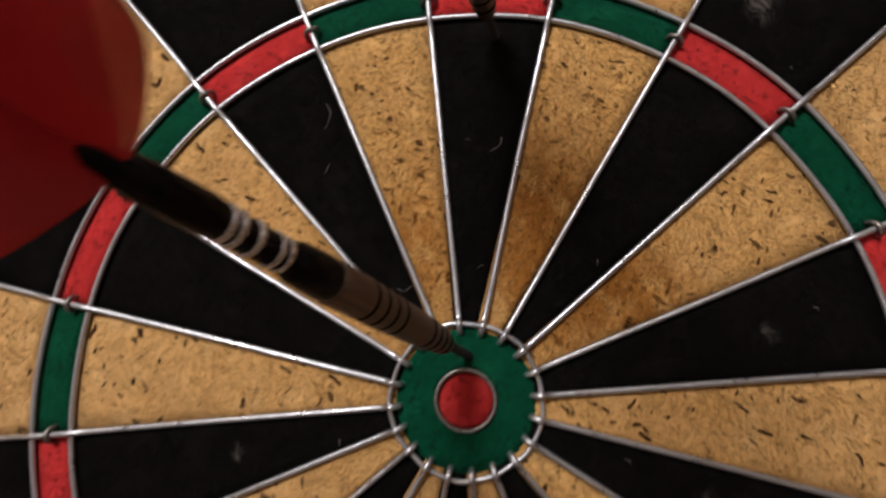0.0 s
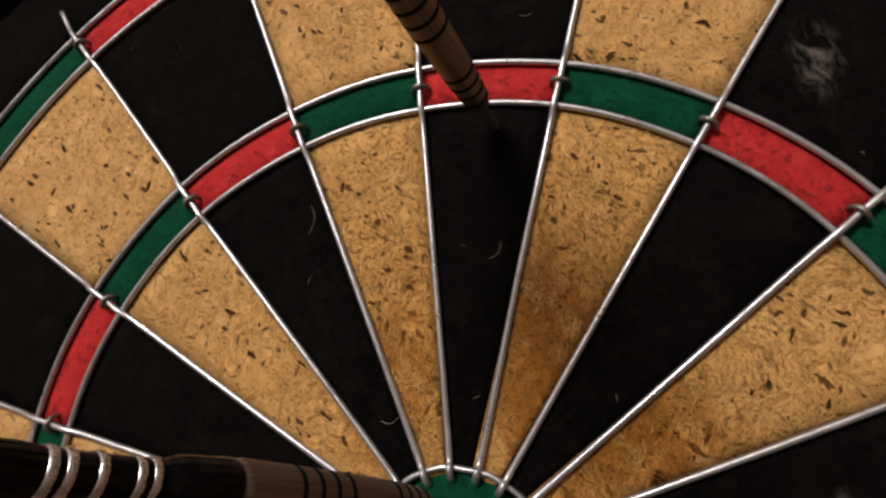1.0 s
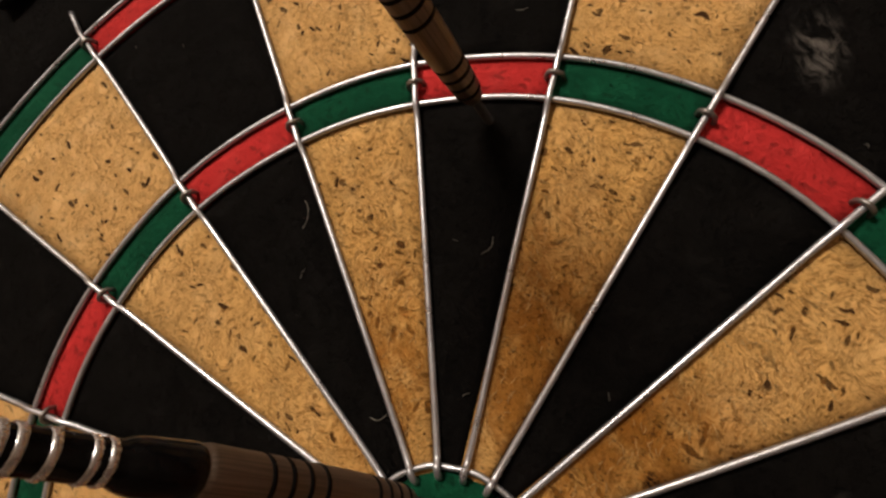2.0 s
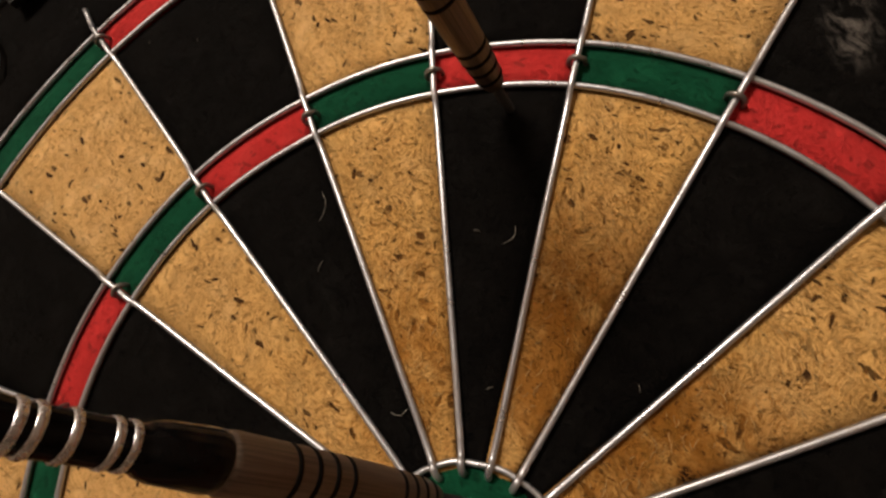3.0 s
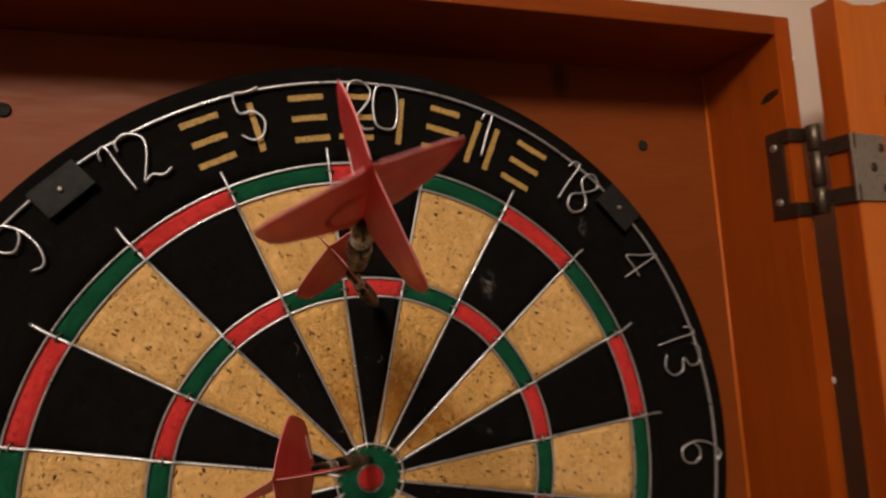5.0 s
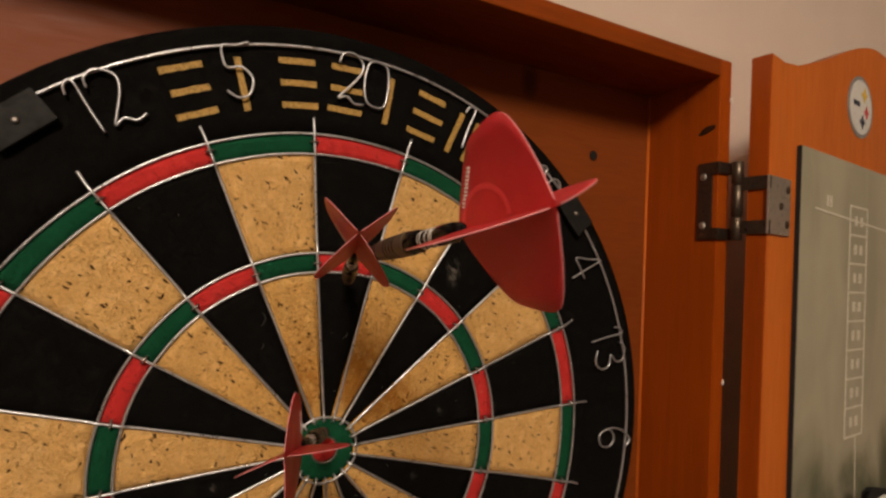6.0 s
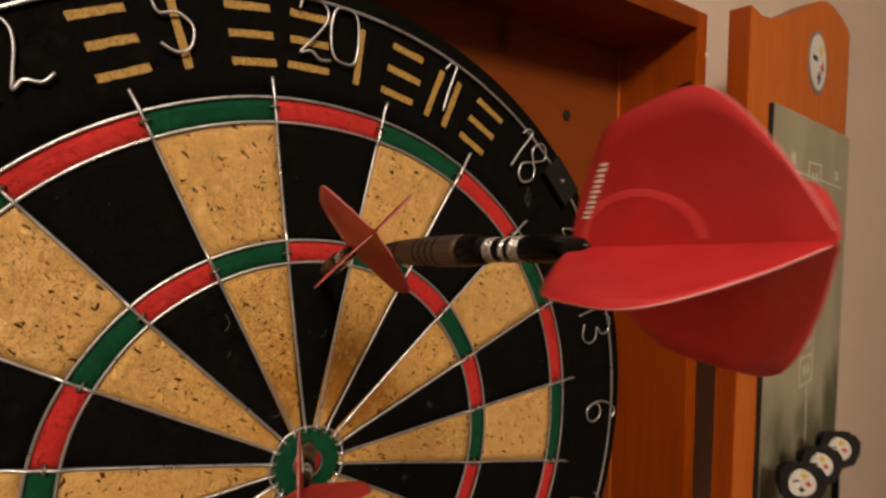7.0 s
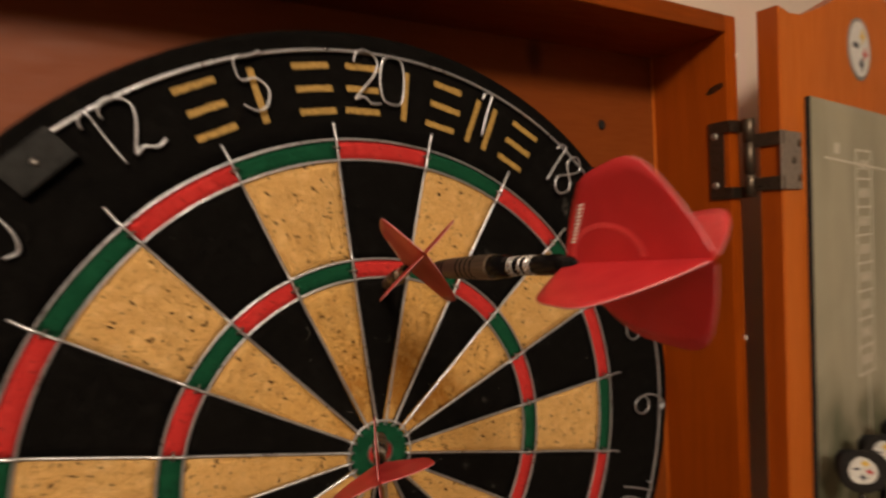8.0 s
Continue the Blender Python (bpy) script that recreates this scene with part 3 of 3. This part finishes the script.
def dartboard():
    base = thing("dartboard", BOARD, "worn bristle dartboard with red, green, tan and black fields", "dartboard")
    part("core", lathe([(0.0028, 0.1690), (0.0028, 0.1700), (0.0340, 0.1700), (0.0340, 0.1690)], 96), M_BAND, base, "black board core", smooth=False)
    band = ring_face(R_DO + 0.0004, R_BOARD, 160, 0.0004, 0.0345, 6)
    for v in band.verts:
        if v.co.y < 0.002:
            v.co.y -= rise(math.degrees(math.atan2(v.co.x, v.co.z))) * max(0.0, 1 - (math.hypot(v.co.x, v.co.z) - R_DO) / 0.04)
    part("outer_band", band, M_BLACK, base, "black outer band of the board")
    part("hanging_bracket", box((0.09, 0.010, 0.09), (0, 0.0410, 0), 0.002), M_BRONZE, base, "steel hanging bracket", smooth=False)
    seam = 0.0003
    rings = {"inner_field": (R_OB - 0.0028, R_TI - seam, 16, 6), "triple_field": (R_TI + seam, R_TO - seam, 3, 8),
             "outer_field": (R_TO + seam, R_DI - seam, 12, 8), "double_field": (R_DI + seam, R_DO - seam, 3, 12)}
    for name, (r0, r1, rows, columns) in rings.items():
        for k in range(20):
            a, b = ANGLES[(k - 1) % 20], ANGLES[k]
            if b < a:
                b += 360
            single = name in ("inner_field", "outer_field")
            dark = k % 2 == 0
            m = (M_BLACK if dark else M_TAN) if single else (M_RED if dark else M_GREEN)
            part(name, bed(r0, r1, ((a + b) / 2 + 180) % 360 - 180, (b - a) / 2 - 0.08, rows, columns, k * 7 + rows), m, base, "", pose(0, 0, 0, 0, (a + b) / 2, 0))
    part("outer_bull", ring_face(R_IB, R_OB - 0.0002, 64, -0.0004, 0.0026, 5), M_GREEN, base, "green outer bull", Matrix.Translation(BULL))
    part("bull", lathe([(0.0030, R_IB - 0.0004), (0.0006, R_IB - 0.0004), (0.0002, 0.0052), (-0.0001, 0.003), (-0.0002, 0.0005)], 40), M_RED, base, "red centre bull", Matrix.Translation(BULL + Vector((0, -0.0004, 0))))
    return base


BOARD_OB = dartboard()


def spider(base):
    """The wires of the board: four circles, two bull rings, twenty bent spokes and their staples."""
    rng = random.Random(5)
    for r, w in ((R_DO, WIRE), (R_DI, WIRE), (R_TO, WIRE), (R_TI, WIRE), (R_OB, 0.00062)):
        n = 160 if r > 0.05 else 72
        phase = rng.uniform(0, 6)
        pts = [polar(r + 0.00022 * math.sin(radians(360 * k / n) * 5 + phase) + 0.00012 * math.sin(radians(360 * k / n) * 13 + phase), 360 * k / n, -0.0006 - (rise(360 * k / n if k * 2 < n else 360 * k / n - 360) if r > 0.05 else 0.0)) for k in range(n)]
        part("ring_wire", tube(pts, w, 8, True), M_WIRE, base, "", Matrix.Translation(BULL) if r == R_OB else None)
    part("bull_wire", tube([polar(R_IB, 360 * k / 48, -0.0003) for k in range(48)], 0.00052, 8, True), M_DARKWIRE, base, "dull steel ring round the bull", Matrix.Translation(BULL + Vector((0, -0.0004, 0))))
    lift = -0.0019
    for a in ANGLES:
        b1, b2 = rng.uniform(-0.25, 0.25), rng.uniform(-0.2, 0.2)
        stations = [(0.0153, 0.0004, 0), (0.0159, -0.0014, 0), (R_OB, lift - 0.0002, 0), (0.0195, -0.0012, b1), (0.030, -0.0008, b1), (0.060, -0.0007, b2 * 0.5), (0.088, -0.0008, 0), (0.0935, -0.0012, 0),
                    (R_TI, lift, 0), ((R_TI + R_TO) / 2, lift + 0.0003, 0), (R_TO, lift, 0), (0.1095, -0.0011, 0), (0.115, -0.0008, b2 * 0.4), (0.138, -0.0007, b2 * 0.3), (0.155, -0.0008, 0),
                    (R_DI, lift, 0), ((R_DI + R_DO) / 2, lift + 0.0003, 0), (R_DO, lift, 0), (0.1735, -0.0012, 0), (0.1795 + rng.uniform(-0.0008, 0.0012), -0.0009, b1)]
        pull = lambda r: BULL * max(0.0, 1 - (r - R_OB) / (R_TI - R_OB)) if r > R_OB else BULL
        pts = smooth_path([polar(r, a + off, y - rise(a) * min(1.0, r / R_TI)) + pull(r) for r, y, off in stations], 3)
        part("spoke_wire", tube(pts, WIRE, 8), M_WIRE, base)
        # staples over the spoke, in the middle of the two scoring rings
        for r in ((R_TI + R_TO) / 2 + rng.uniform(-0.0008, 0.0004), (R_DI + R_DO) / 2 + rng.uniform(0.0, 0.0015)):
            c, t = polar(r, a, -rise(a)), polar(1, a + 90)
            w = 0.00175
            skew = polar(1, a) * rng.uniform(-0.0004, 0.0004)
            pts = [c - w * t + Vector((0, 0.0035, 0)), c - w * t + Vector((0, -0.0009, 0)) - skew, c - 0.0011 * t + Vector((0, -0.0023, 0)), c + Vector((0, -0.0028, 0)),
                   c + 0.0011 * t + Vector((0, -0.0023, 0)), c + w * t + Vector((0, -0.0009, 0)) + skew, c + w * t + Vector((0, 0.0035, 0))]
            part("staple", tube(smooth_path(pts, 3), 0.00058, 7), M_DARKWIRE, base)


spider(BOARD_OB)

DIGITS = {
    "0": [(0, 1), (0.22, 0.9), (0.29, 0.5), (0.22, 0.1), (0, 0), (-0.22, 0.1), (-0.29, 0.5), (-0.22, 0.9)],
    "1": [(-0.20, 0.80), (-0.15, 0.95), (-0.03, 1.0), (0.03, 0.93), (0.03, 0.5), (0.05, 0.0)],
    "2": [(-0.30, 0.78), (-0.24, 0.96), (0.0, 1.03), (0.24, 0.86), (0.18, 0.58), (-0.12, 0.22), (-0.26, 0.04), (-0.06, 0.10), (0.12, -0.02), (0.34, 0.02)],
    "3": [(-0.30, 0.88), (-0.1, 1.0), (0.22, 0.9), (0.2, 0.66), (-0.04, 0.54), (0.24, 0.42), (0.26, 0.12), (0.0, 0.0), (-0.30, 0.12)],
    "4": [(0.12, 0.0), (0.13, 0.5), (0.12, 1.0), (-0.1, 0.68), (-0.32, 0.36), (0.0, 0.33), (0.32, 0.33)],
    "5": [(0.34, 1.04), (0.05, 0.98), (-0.20, 1.0), (-0.24, 0.78), (-0.18, 0.58), (0.1, 0.56), (0.28, 0.34), (0.16, 0.05), (-0.08, 0.0), (-0.28, 0.14)],
    "6": [(0.24, 0.94), (0.02, 1.02), (-0.22, 0.74), (-0.28, 0.34), (-0.12, 0.02), (0.16, 0.04), (0.26, 0.28), (0.12, 0.48), (-0.12, 0.44), (-0.26, 0.28)],
    "7": [(-0.30, 0.92), (-0.24, 1.0), (0.05, 0.98), (0.28, 1.0), (0.14, 0.6), (-0.06, 0.0)],
    "8": [(0, 0.54), (-0.22, 0.72), (-0.16, 0.96), (0.04, 1.0), (0.22, 0.82), (0.0, 0.54), (-0.24, 0.30), (-0.16, 0.04), (0.06, 0.0), (0.24, 0.2), (0.16, 0.42)],
    "9": [(-0.24, 0.06), (0.0, -0.02), (0.22, 0.26), (0.28, 0.66), (0.12, 0.98), (-0.16, 0.96), (-0.26, 0.72), (-0.12, 0.52), (0.12, 0.56), (0.26, 0.72)],
}


def number_ring(m):
    """The loose wire ring with its bent wire numbers."""
    rng = random.Random(11)
    r_ring, tall = 0.2160, 0.0260
    base = thing("number_ring", m, "loose wire number ring with bent wire numbers lying on the dartboard", "number ring")
    part("ring_wire", tube([polar(r_ring + 0.0004 * math.sin(radians(k * 2.25) * 4), k * 2.25, -0.0014) for k in range(160)], 0.00085, 8, True), M_WIRE, base)
    shift = {20: -0.7, 5: -1.4, 12: -1.2, 1: 0.5, 18: 0.7, 13: -0.9, 6: -0.7, 9: -1.0}
    tight = {12: 0.0120, 18: 0.0125}
    for k, number in enumerate(NUMBERS):
        a = 18 * k + shift.get(number, 0.0)
        out, side = polar(1, a), polar(1, a + 90)
        text = str(number)
        for i, char in enumerate(text):
            across = (i - (len(text) - 1) / 2) * tight.get(number, 0.0145)
            lean = rng.uniform(-0.06, 0.06)
            closed = char in "08"
            pts = []
            for px, pz in DIGITS[char]:
                pz += rng.uniform(-0.015, 0.015)
                x = across + (px + lean * (pz - 0.5)) * tall * 0.92
                p = side * x + out * (r_ring - tall + pz * tall - 0.0006 + (0.0018 if number in (18, 6, 9) else 0.0))
                pts.append(p + Vector((0, -0.0026 - (0.0006 if pz > 0.9 else 0), 0)))
            part("digit", tube(smooth_path(pts, 5, closed), 0.00066, 7, closed), M_WIRE, base)
    return base


number_ring(BOARD)


def ring_clip(base, degrees, r):
    """A folded metal clip nailed over the number ring."""
    m = pose(0, 0, 0, 0, degrees, 0) @ pose(0, -0.0030, r)
    bm = box((0.0265, 0.0026, 0.0150), (0, -0.0008, 0), 0.0008)
    box((0.0265, 0.0060, 0.0020), (0, 0.0012, 0.0075), 0.0006, bm=bm)
    clip = part("ring_clip", bm, M_CLIP, base, "dull grey metal clip over the number ring", m, smooth=False)
    part("nail_head", lathe([(-0.0036, 0.0006), (-0.0032, 0.0014), (-0.0020, 0.0017)], 14), M_DARKWIRE, clip)


for degrees, r in ((-46, 0.2095), (44.6, 0.2135), (135, 0.213), (-135, 0.213)):
    ring_clip(BOARD_OB, degrees, r)


def gold_marks(base):
    """A team name printed on the band, as plain gold bars of its size."""
    spans = ((-26.3, 3), (-19.0, 1), (-10.9, 3), (-3.1, 3), (4.0, 1), (11.2, 3), (18.8, 2), (27.0, 3))
    rng = random.Random(3)
    for a, bars in spans:
        out, side = polar(1, a), polar(1, a + 90)
        for i in range(bars):
            if bars == 3:
                x0, x1, z0, z1 = -0.0095, 0.0095, 0.1836 + i * 0.0116, 0.1868 + i * 0.0116
                x0 += rng.uniform(-0.001, 0.001)
                x1 += rng.uniform(-0.001, 0.001)
            elif bars == 1:
                x0, x1, z0, z1 = -0.0016, 0.0016, 0.1830, 0.2100
            else:
                x0, x1, z0, z1 = -0.0080 + i * 0.0120, -0.0048 + i * 0.0120, 0.1830, 0.2095
            bm = bmesh.new()
            loop = []
            steps = 7
            for px, pz, qx, qz in ((x0, z0, x1, z0), (x1, z0, x1, z1), (x1, z1, x0, z1), (x0, z1, x0, z0)):
                for s in range(steps):
                    j = 0.00022
                    loop.append((px + (qx - px) * s / steps + rng.uniform(-j, j), pz + (qz - pz) * s / steps + rng.uniform(-j, j)))
            pts = [side * x + out * z for x, z in loop]
            slab([(p.x, p.z) for p in pts], 0.0004, bm, 0.0001)
            part("gold_mark", bm, M_GOLD, base, "plain worn gold printed bar", smooth=False)


gold_marks(BOARD_OB)


def loose_fibres(base):
    """Pale sisal hairs standing out of the dark fields."""
    rng = random.Random(21)
    places = [(-0.0400, 0.0679, 0.0075, 95), (0.0044, 0.0624, 0.0045, 60), (-0.0153, 0.0257, 0.004, 20), (0.0082, 0.1183, 0.003, 10), (-0.0375, 0.0540, 0.003, 70)]
    for k in range(30):
        sector = rng.choice(range(0, 20, 2))
        r = rng.uniform(0.03, 0.155)
        p = polar(r, 18 * sector + rng.uniform(-6, 6))
        places.append((p.x, p.z, rng.uniform(0.0010, 0.0022), rng.uniform(0, 180)))
    for x, z, size, turn in places:
        a = radians(turn)
        d, s = Vector((math.cos(a), 0, math.sin(a))), Vector((-math.sin(a), 0, math.cos(a)))
        bend = rng.uniform(-0.35, 0.35) * size
        pts = [Vector((x, -0.0001, z)) - d * size / 2, Vector((x, -0.0006, z)) + s * bend * 0.8 - d * size * 0.2, Vector((x, -0.0008, z)) + s * bend + d * size * 0.15, Vector((x, -0.0002, z)) + d * size / 2 + s * bend * 0.2]
        part("loose_fibre", tube(smooth_path(pts, 3), [0.00003] + [0.00007] * 8 + [0.00003], 5), M_FIBRE, base)


loose_fibres(BOARD_OB)


def frayed_sisal(base):
    """Short frayed strands lying on the tan fields, combed in drifting directions."""
    rng = random.Random(77)
    bm = bmesh.new()
    for sector in range(1, 20, 2):
        for k in range(330):
            r = math.sqrt(rng.uniform(0.020 ** 2, 0.160 ** 2))
            if R_TI - 0.001 < r < R_TO + 0.001:
                continue
            limit = 8.4 - math.degrees(0.0016 / r)
            p = polar(r, 18 * sector + rng.uniform(-limit, limit))
            comb = 62 + 38 * math.sin(p.x * 47 + 1.3) + 30 * math.sin(p.z * 61) + rng.gauss(0, 22)
            size = rng.uniform(0.0010, 0.0030)
            a = radians(comb)
            d, s = Vector((math.cos(a), 0, -math.sin(a))), Vector((math.sin(a), 0, math.cos(a)))
            bend = rng.uniform(-0.25, 0.25) * size
            lift = rng.uniform(0.00018, 0.00045)
            pts = [p - d * size / 2 + Vector((0, 0.0002, 0)), p - d * size * 0.15 + s * bend + Vector((0, -lift, 0)),
                   p + d * size * 0.2 + s * bend * 0.8 + Vector((0, -lift, 0)), p + d * size / 2 + Vector((0, 0.0001, 0))]
            w = rng.uniform(0.00006, 0.00011)
            tube(pts, [w * 0.6, w, w, w * 0.4], 4, False, bm)
    part("sisal_fluff", bm, M_STRAND, base, "frayed golden sisal strands")


frayed_sisal(BOARD_OB)

# ---- darts ----
BARREL, SHAFT, FLIGHT_FROM, FLIGHT_TO, SPREAD = 0.0434, 0.0360, 0.0336, 0.0705, 0.0205
VANE = [(0.0, 0.0010), (0.004, 0.0030), (0.06, 0.0072), (0.14, 0.0120), (0.22, 0.0160), (0.28, 0.0181), (0.36, 0.0193), (0.48, 0.0201), (0.60, 0.0206), (0.68, 0.0202), (0.75, 0.0184), (0.83, 0.0144), (0.92, 0.0082), (1.0, 0.0012)]


def vane(bm_turn, curl, wide=0.94):
    """One leaf of a flight: a thin sheet in the plane of the axis, slightly curled. The axis is +y, backwards is -y."""
    bm = bmesh.new()
    thick = 0.00016
    fine = [(p.x, max(p.y, 0.0008)) for p in smooth_path([(a, w, 0.0) for a, w in VANE], 4)]
    lines = {1: [], -1: []}
    for s, w in fine:
        y = -(FLIGHT_FROM + (FLIGHT_TO - FLIGHT_FROM) * s)
        for sign in (1, -1):
            row = []
            for k in range(7):
                x = w * wide * k / 6
                off = curl * (x / SPREAD) ** 2 * 0.0022
                row.append(bm.verts.new((x, y, off + sign * thick)))
            lines[sign].append(row)
    for sign, rows in lines.items():
        for a, b in zip(rows, rows[1:]):
            for k in range(6):
                bm.faces.new((a[k], a[k + 1], b[k + 1], b[k]))
    for i in range(len(fine) - 1):
        bm.faces.new((lines[1][i][-1], lines[-1][i][-1], lines[-1][i + 1][-1], lines[1][i + 1][-1])).material_index = 1
    bmesh.ops.transform(bm, matrix=Matrix.Rotation(radians(-bm_turn), 4, "Y"), verts=bm.verts)
    return bm


def dart(m, turns, point_out, label, curls=(0.5, -0.4, 0.3, -0.6), printed=(), embossed=True):
    """A steel-tip dart along +y. Its origin is the joint of barrel and shaft; the barrel lies towards +y."""
    base = thing("dart", m, label, "dart", "darts in the board")
    b = BARREL
    part("point", lathe([(b - 0.002, 0.0011), (b + point_out * 0.7, 0.0011), (b + point_out, 0.0005)], 14), M_POINT, base, "blackened steel point")
    profile, grooves = [], ((0.0094, 4, 0.0033), (0.0310, 4, 0.0029))
    profile += [(0.0, 0.0026), (0.0003, 0.0034), (0.0012, 0.0036), (0.0120, 0.0036), (0.0260, 0.00345), (0.0340, 0.0032), (0.0400, 0.0028), (b - 0.0010, 0.0022), (b, 0.0014)]
    barrel = part("barrel", lathe(profile, 32), M_BARREL, base, "brushed tungsten barrel with cut grooves")
    for start, count, step in grooves:
        for k in range(count):
            y = start + k * step
            r = 0.0036 if y < 0.012 else 0.0036 - (y - 0.012) / 0.014 * 0.00015 if y < 0.026 else 0.00345 - (y - 0.026) / 0.008 * 0.00025 if y < 0.034 else 0.0032 - (y - 0.034) / 0.006 * 0.0004
            part("groove", lathe([(y - 0.00046, r - 0.0003), (y - 0.00042, r + 0.00005), (y + 0.00042, r + 0.00003), (y + 0.00046, r - 0.0003)], 32), M_GROOVE, barrel)
    shaft = part("shaft", lathe([(0.0002, 0.0032), (-0.0002, 0.00345), (-0.0010, 0.0035), (-0.0070, 0.0031), (-0.0084, 0.0027), (-0.0090, 0.0024), (-0.0200, 0.0023), (-0.0230, 0.0026), (-0.0300, 0.0024), (-SHAFT, 0.0016), (-SHAFT - 0.001, 0.0008)], 24), M_SHAFT, base, "glossy black shaft")
    for y in (-0.0102, -0.0119, -0.0157, -0.0186, -0.0202):
        part("band", lathe([(y + 0.0005, 0.0020), (y + 0.00045, 0.00246), (y + 0.0002, 0.00256), (y - 0.0002, 0.00256), (y - 0.00045, 0.00246), (y - 0.0005, 0.0020)], 28), M_SILVER, shaft, "bright silver band")
    flight = None
    for k in range(4):
        v = part("vane", vane(turns[k], curls[k]), [M_FLIGHT, M_FLIGHT_EDGE], base, "thin red plastic flight vane")
        flight = flight or v
        if k in printed:
            for i in range(11):
                s = i / 10
                y = -(FLIGHT_FROM + 0.0036 + 0.0052 * s)
                x = 0.0048 + 0.0074 * s
                bm = box((0.00045, 0.0011 + 0.0003 * (i % 2), 0.0008), (x, y, curls[k] * (x / SPREAD) ** 2 * 0.0022))
                bmesh.ops.transform(bm, matrix=Matrix.Rotation(radians(-turns[k]), 4, "Y"), verts=bm.verts)
                part("print_bar", bm, M_PRINT, v, smooth=False)
        # embossed half oval round the shaft's end
        for side in (1,) if embossed else ():
            bm = bmesh.new()
            rows = []
            for i in range(19):
                t = math.pi * i / 18
                row = []
                for w in (0.92, 1.08):
                    x = 0.0008 + 0.0068 * w * math.sin(t)
                    y = -(FLIGHT_FROM + 0.0125) + 0.0100 * w * math.cos(t)
                    row.append(bm.verts.new((x, y, curls[k] * (x / SPREAD) ** 2 * 0.0022 + side * 0.00022)))
                rows.append(row)
            for a, b in zip(rows, rows[1:]):
                bm.faces.new((a[0], a[1], b[1], b[0]))
            bmesh.ops.solidify(bm, geom=bm.faces[:], thickness=0.00004)
            bmesh.ops.transform(bm, matrix=Matrix.Rotation(radians(-turns[k]), 4, "Y"), verts=bm.verts)
            part("embossed_oval", bm, M_OVAL, v)
    return base


def along(joint, direction):
    """The pose of a dart, in the board's frame, whose joint and heading are known."""
    d = Vector(direction).normalized()
    side = d.cross(Vector((0, 0, 1))).normalized()
    up = side.cross(d)
    turn = Matrix((side, d, up)).transposed().to_4x4()
    return BOARD @ Matrix.Translation(joint) @ turn


A_DIR, B_DIR, C_DIR = Vector((0.244, 0.955, -0.167)), Vector((0.0625, 0.9961, -0.0620)), Vector((0.342, 0.913, -0.2223))
A_JOINT, B_JOINT, C_JOINT = Vector((-0.0097, -0.0489, 0.0992)), Vector((-0.0199, -0.1472, 0.1081)), Vector((-0.0177, -0.0512, 0.0228))
dart(along(A_JOINT, A_DIR), (45, 135, 225, 315), 0.030, "red-flighted steel-tip dart stuck in the triple twenty", printed=(1,), embossed=False)
dart(along(B_JOINT, B_DIR), (28, 103, 207, 299), 0.026, "red-flighted steel-tip dart stuck in the tail of another dart", (0.5, 0.6, -0.5, 0.4), (1,))
dart(along(C_JOINT, C_DIR), (8, 98, 207, 278), 0.030, "red-flighted steel-tip dart stuck beside the bull", printed=(1,), embossed=False)


def spare_dart(m, turn):
    """A dart that stands point down, its black flight with round emblems on top."""
    base = thing("spare_dart", m, "black-flighted spare dart with white round emblems standing in the door ledge", "dart", "spare darts in the door")
    part("barrel", lathe([(-0.118, 0.0016), (-0.110, 0.0032), (-0.075, 0.0036), (-0.070, 0.0030)], 20), M_BARREL, base, m=pose(0, 0, 0, 90))
    part("shaft", lathe([(-0.071, 0.0034), (-0.060, 0.0030), (-0.030, 0.0028), (-0.019, 0.0020), (-0.0185, 0.0012)], 16), M_SHAFT, base, m=pose(0, 0, 0, 90))
    half = [(0.004, -0.018), (0.0125, -0.0125), (0.0160, -0.003), (0.0160, 0.007), (0.0125, 0.0125), (0.004, 0.0140)]
    outline = half + [(-x, z) for x, z in reversed(half)]
    for k, (spin, back) in enumerate(((0, 0.0), (34, 0.0006))):
        v = part("folded_vane", slab(outline, 0.0005, y=back), M_BLACKFLIGHT, base, "folded black flight vane", pose(0, 0, 0, 0, 0, turn + spin), smooth=False)
        part("emblem_disc", slab(disc_outline(0.0098, 32, 0, -0.001, 1.05), 0.0003, y=-0.0003), M_WHITE, v, "white round emblem", smooth=False)
        for dx, dz, r, mm in ((0.0024, 0.0046, 0.0030, M_YELLOW), (0.0050, -0.0012, 0.0026, M_EMRED), (0.0008, -0.0062, 0.0028, M_NAVY)):
            star = [(dx + r * (1 if j % 2 == 0 else 0.5) * math.sin(math.pi * j / 4), dz + r * (1 if j % 2 == 0 else 0.5) * math.cos(math.pi * j / 4)) for j in range(8)]
            part("emblem_shape", slab(star, 0.0002, y=-0.0005), mm, v, smooth=False)
        part("emblem_bar", box((0.0058, 0.0002, 0.0015), (-0.0040, -0.0004, 0.0005)), M_NAVY, v, smooth=False)
    return base


SPARE = spare_dart(ASKEW @ pose(0.3500, -0.0660, HEIGHT - 0.0765), -62)
copy_thing(SPARE, ASKEW @ pose(0.3930, -0.0625, HEIGHT - 0.0765, 0, 0, 9))
copy_thing(SPARE, ASKEW @ pose(0.4410, -0.0595, HEIGHT - 0.0765, 0, 0, 4))
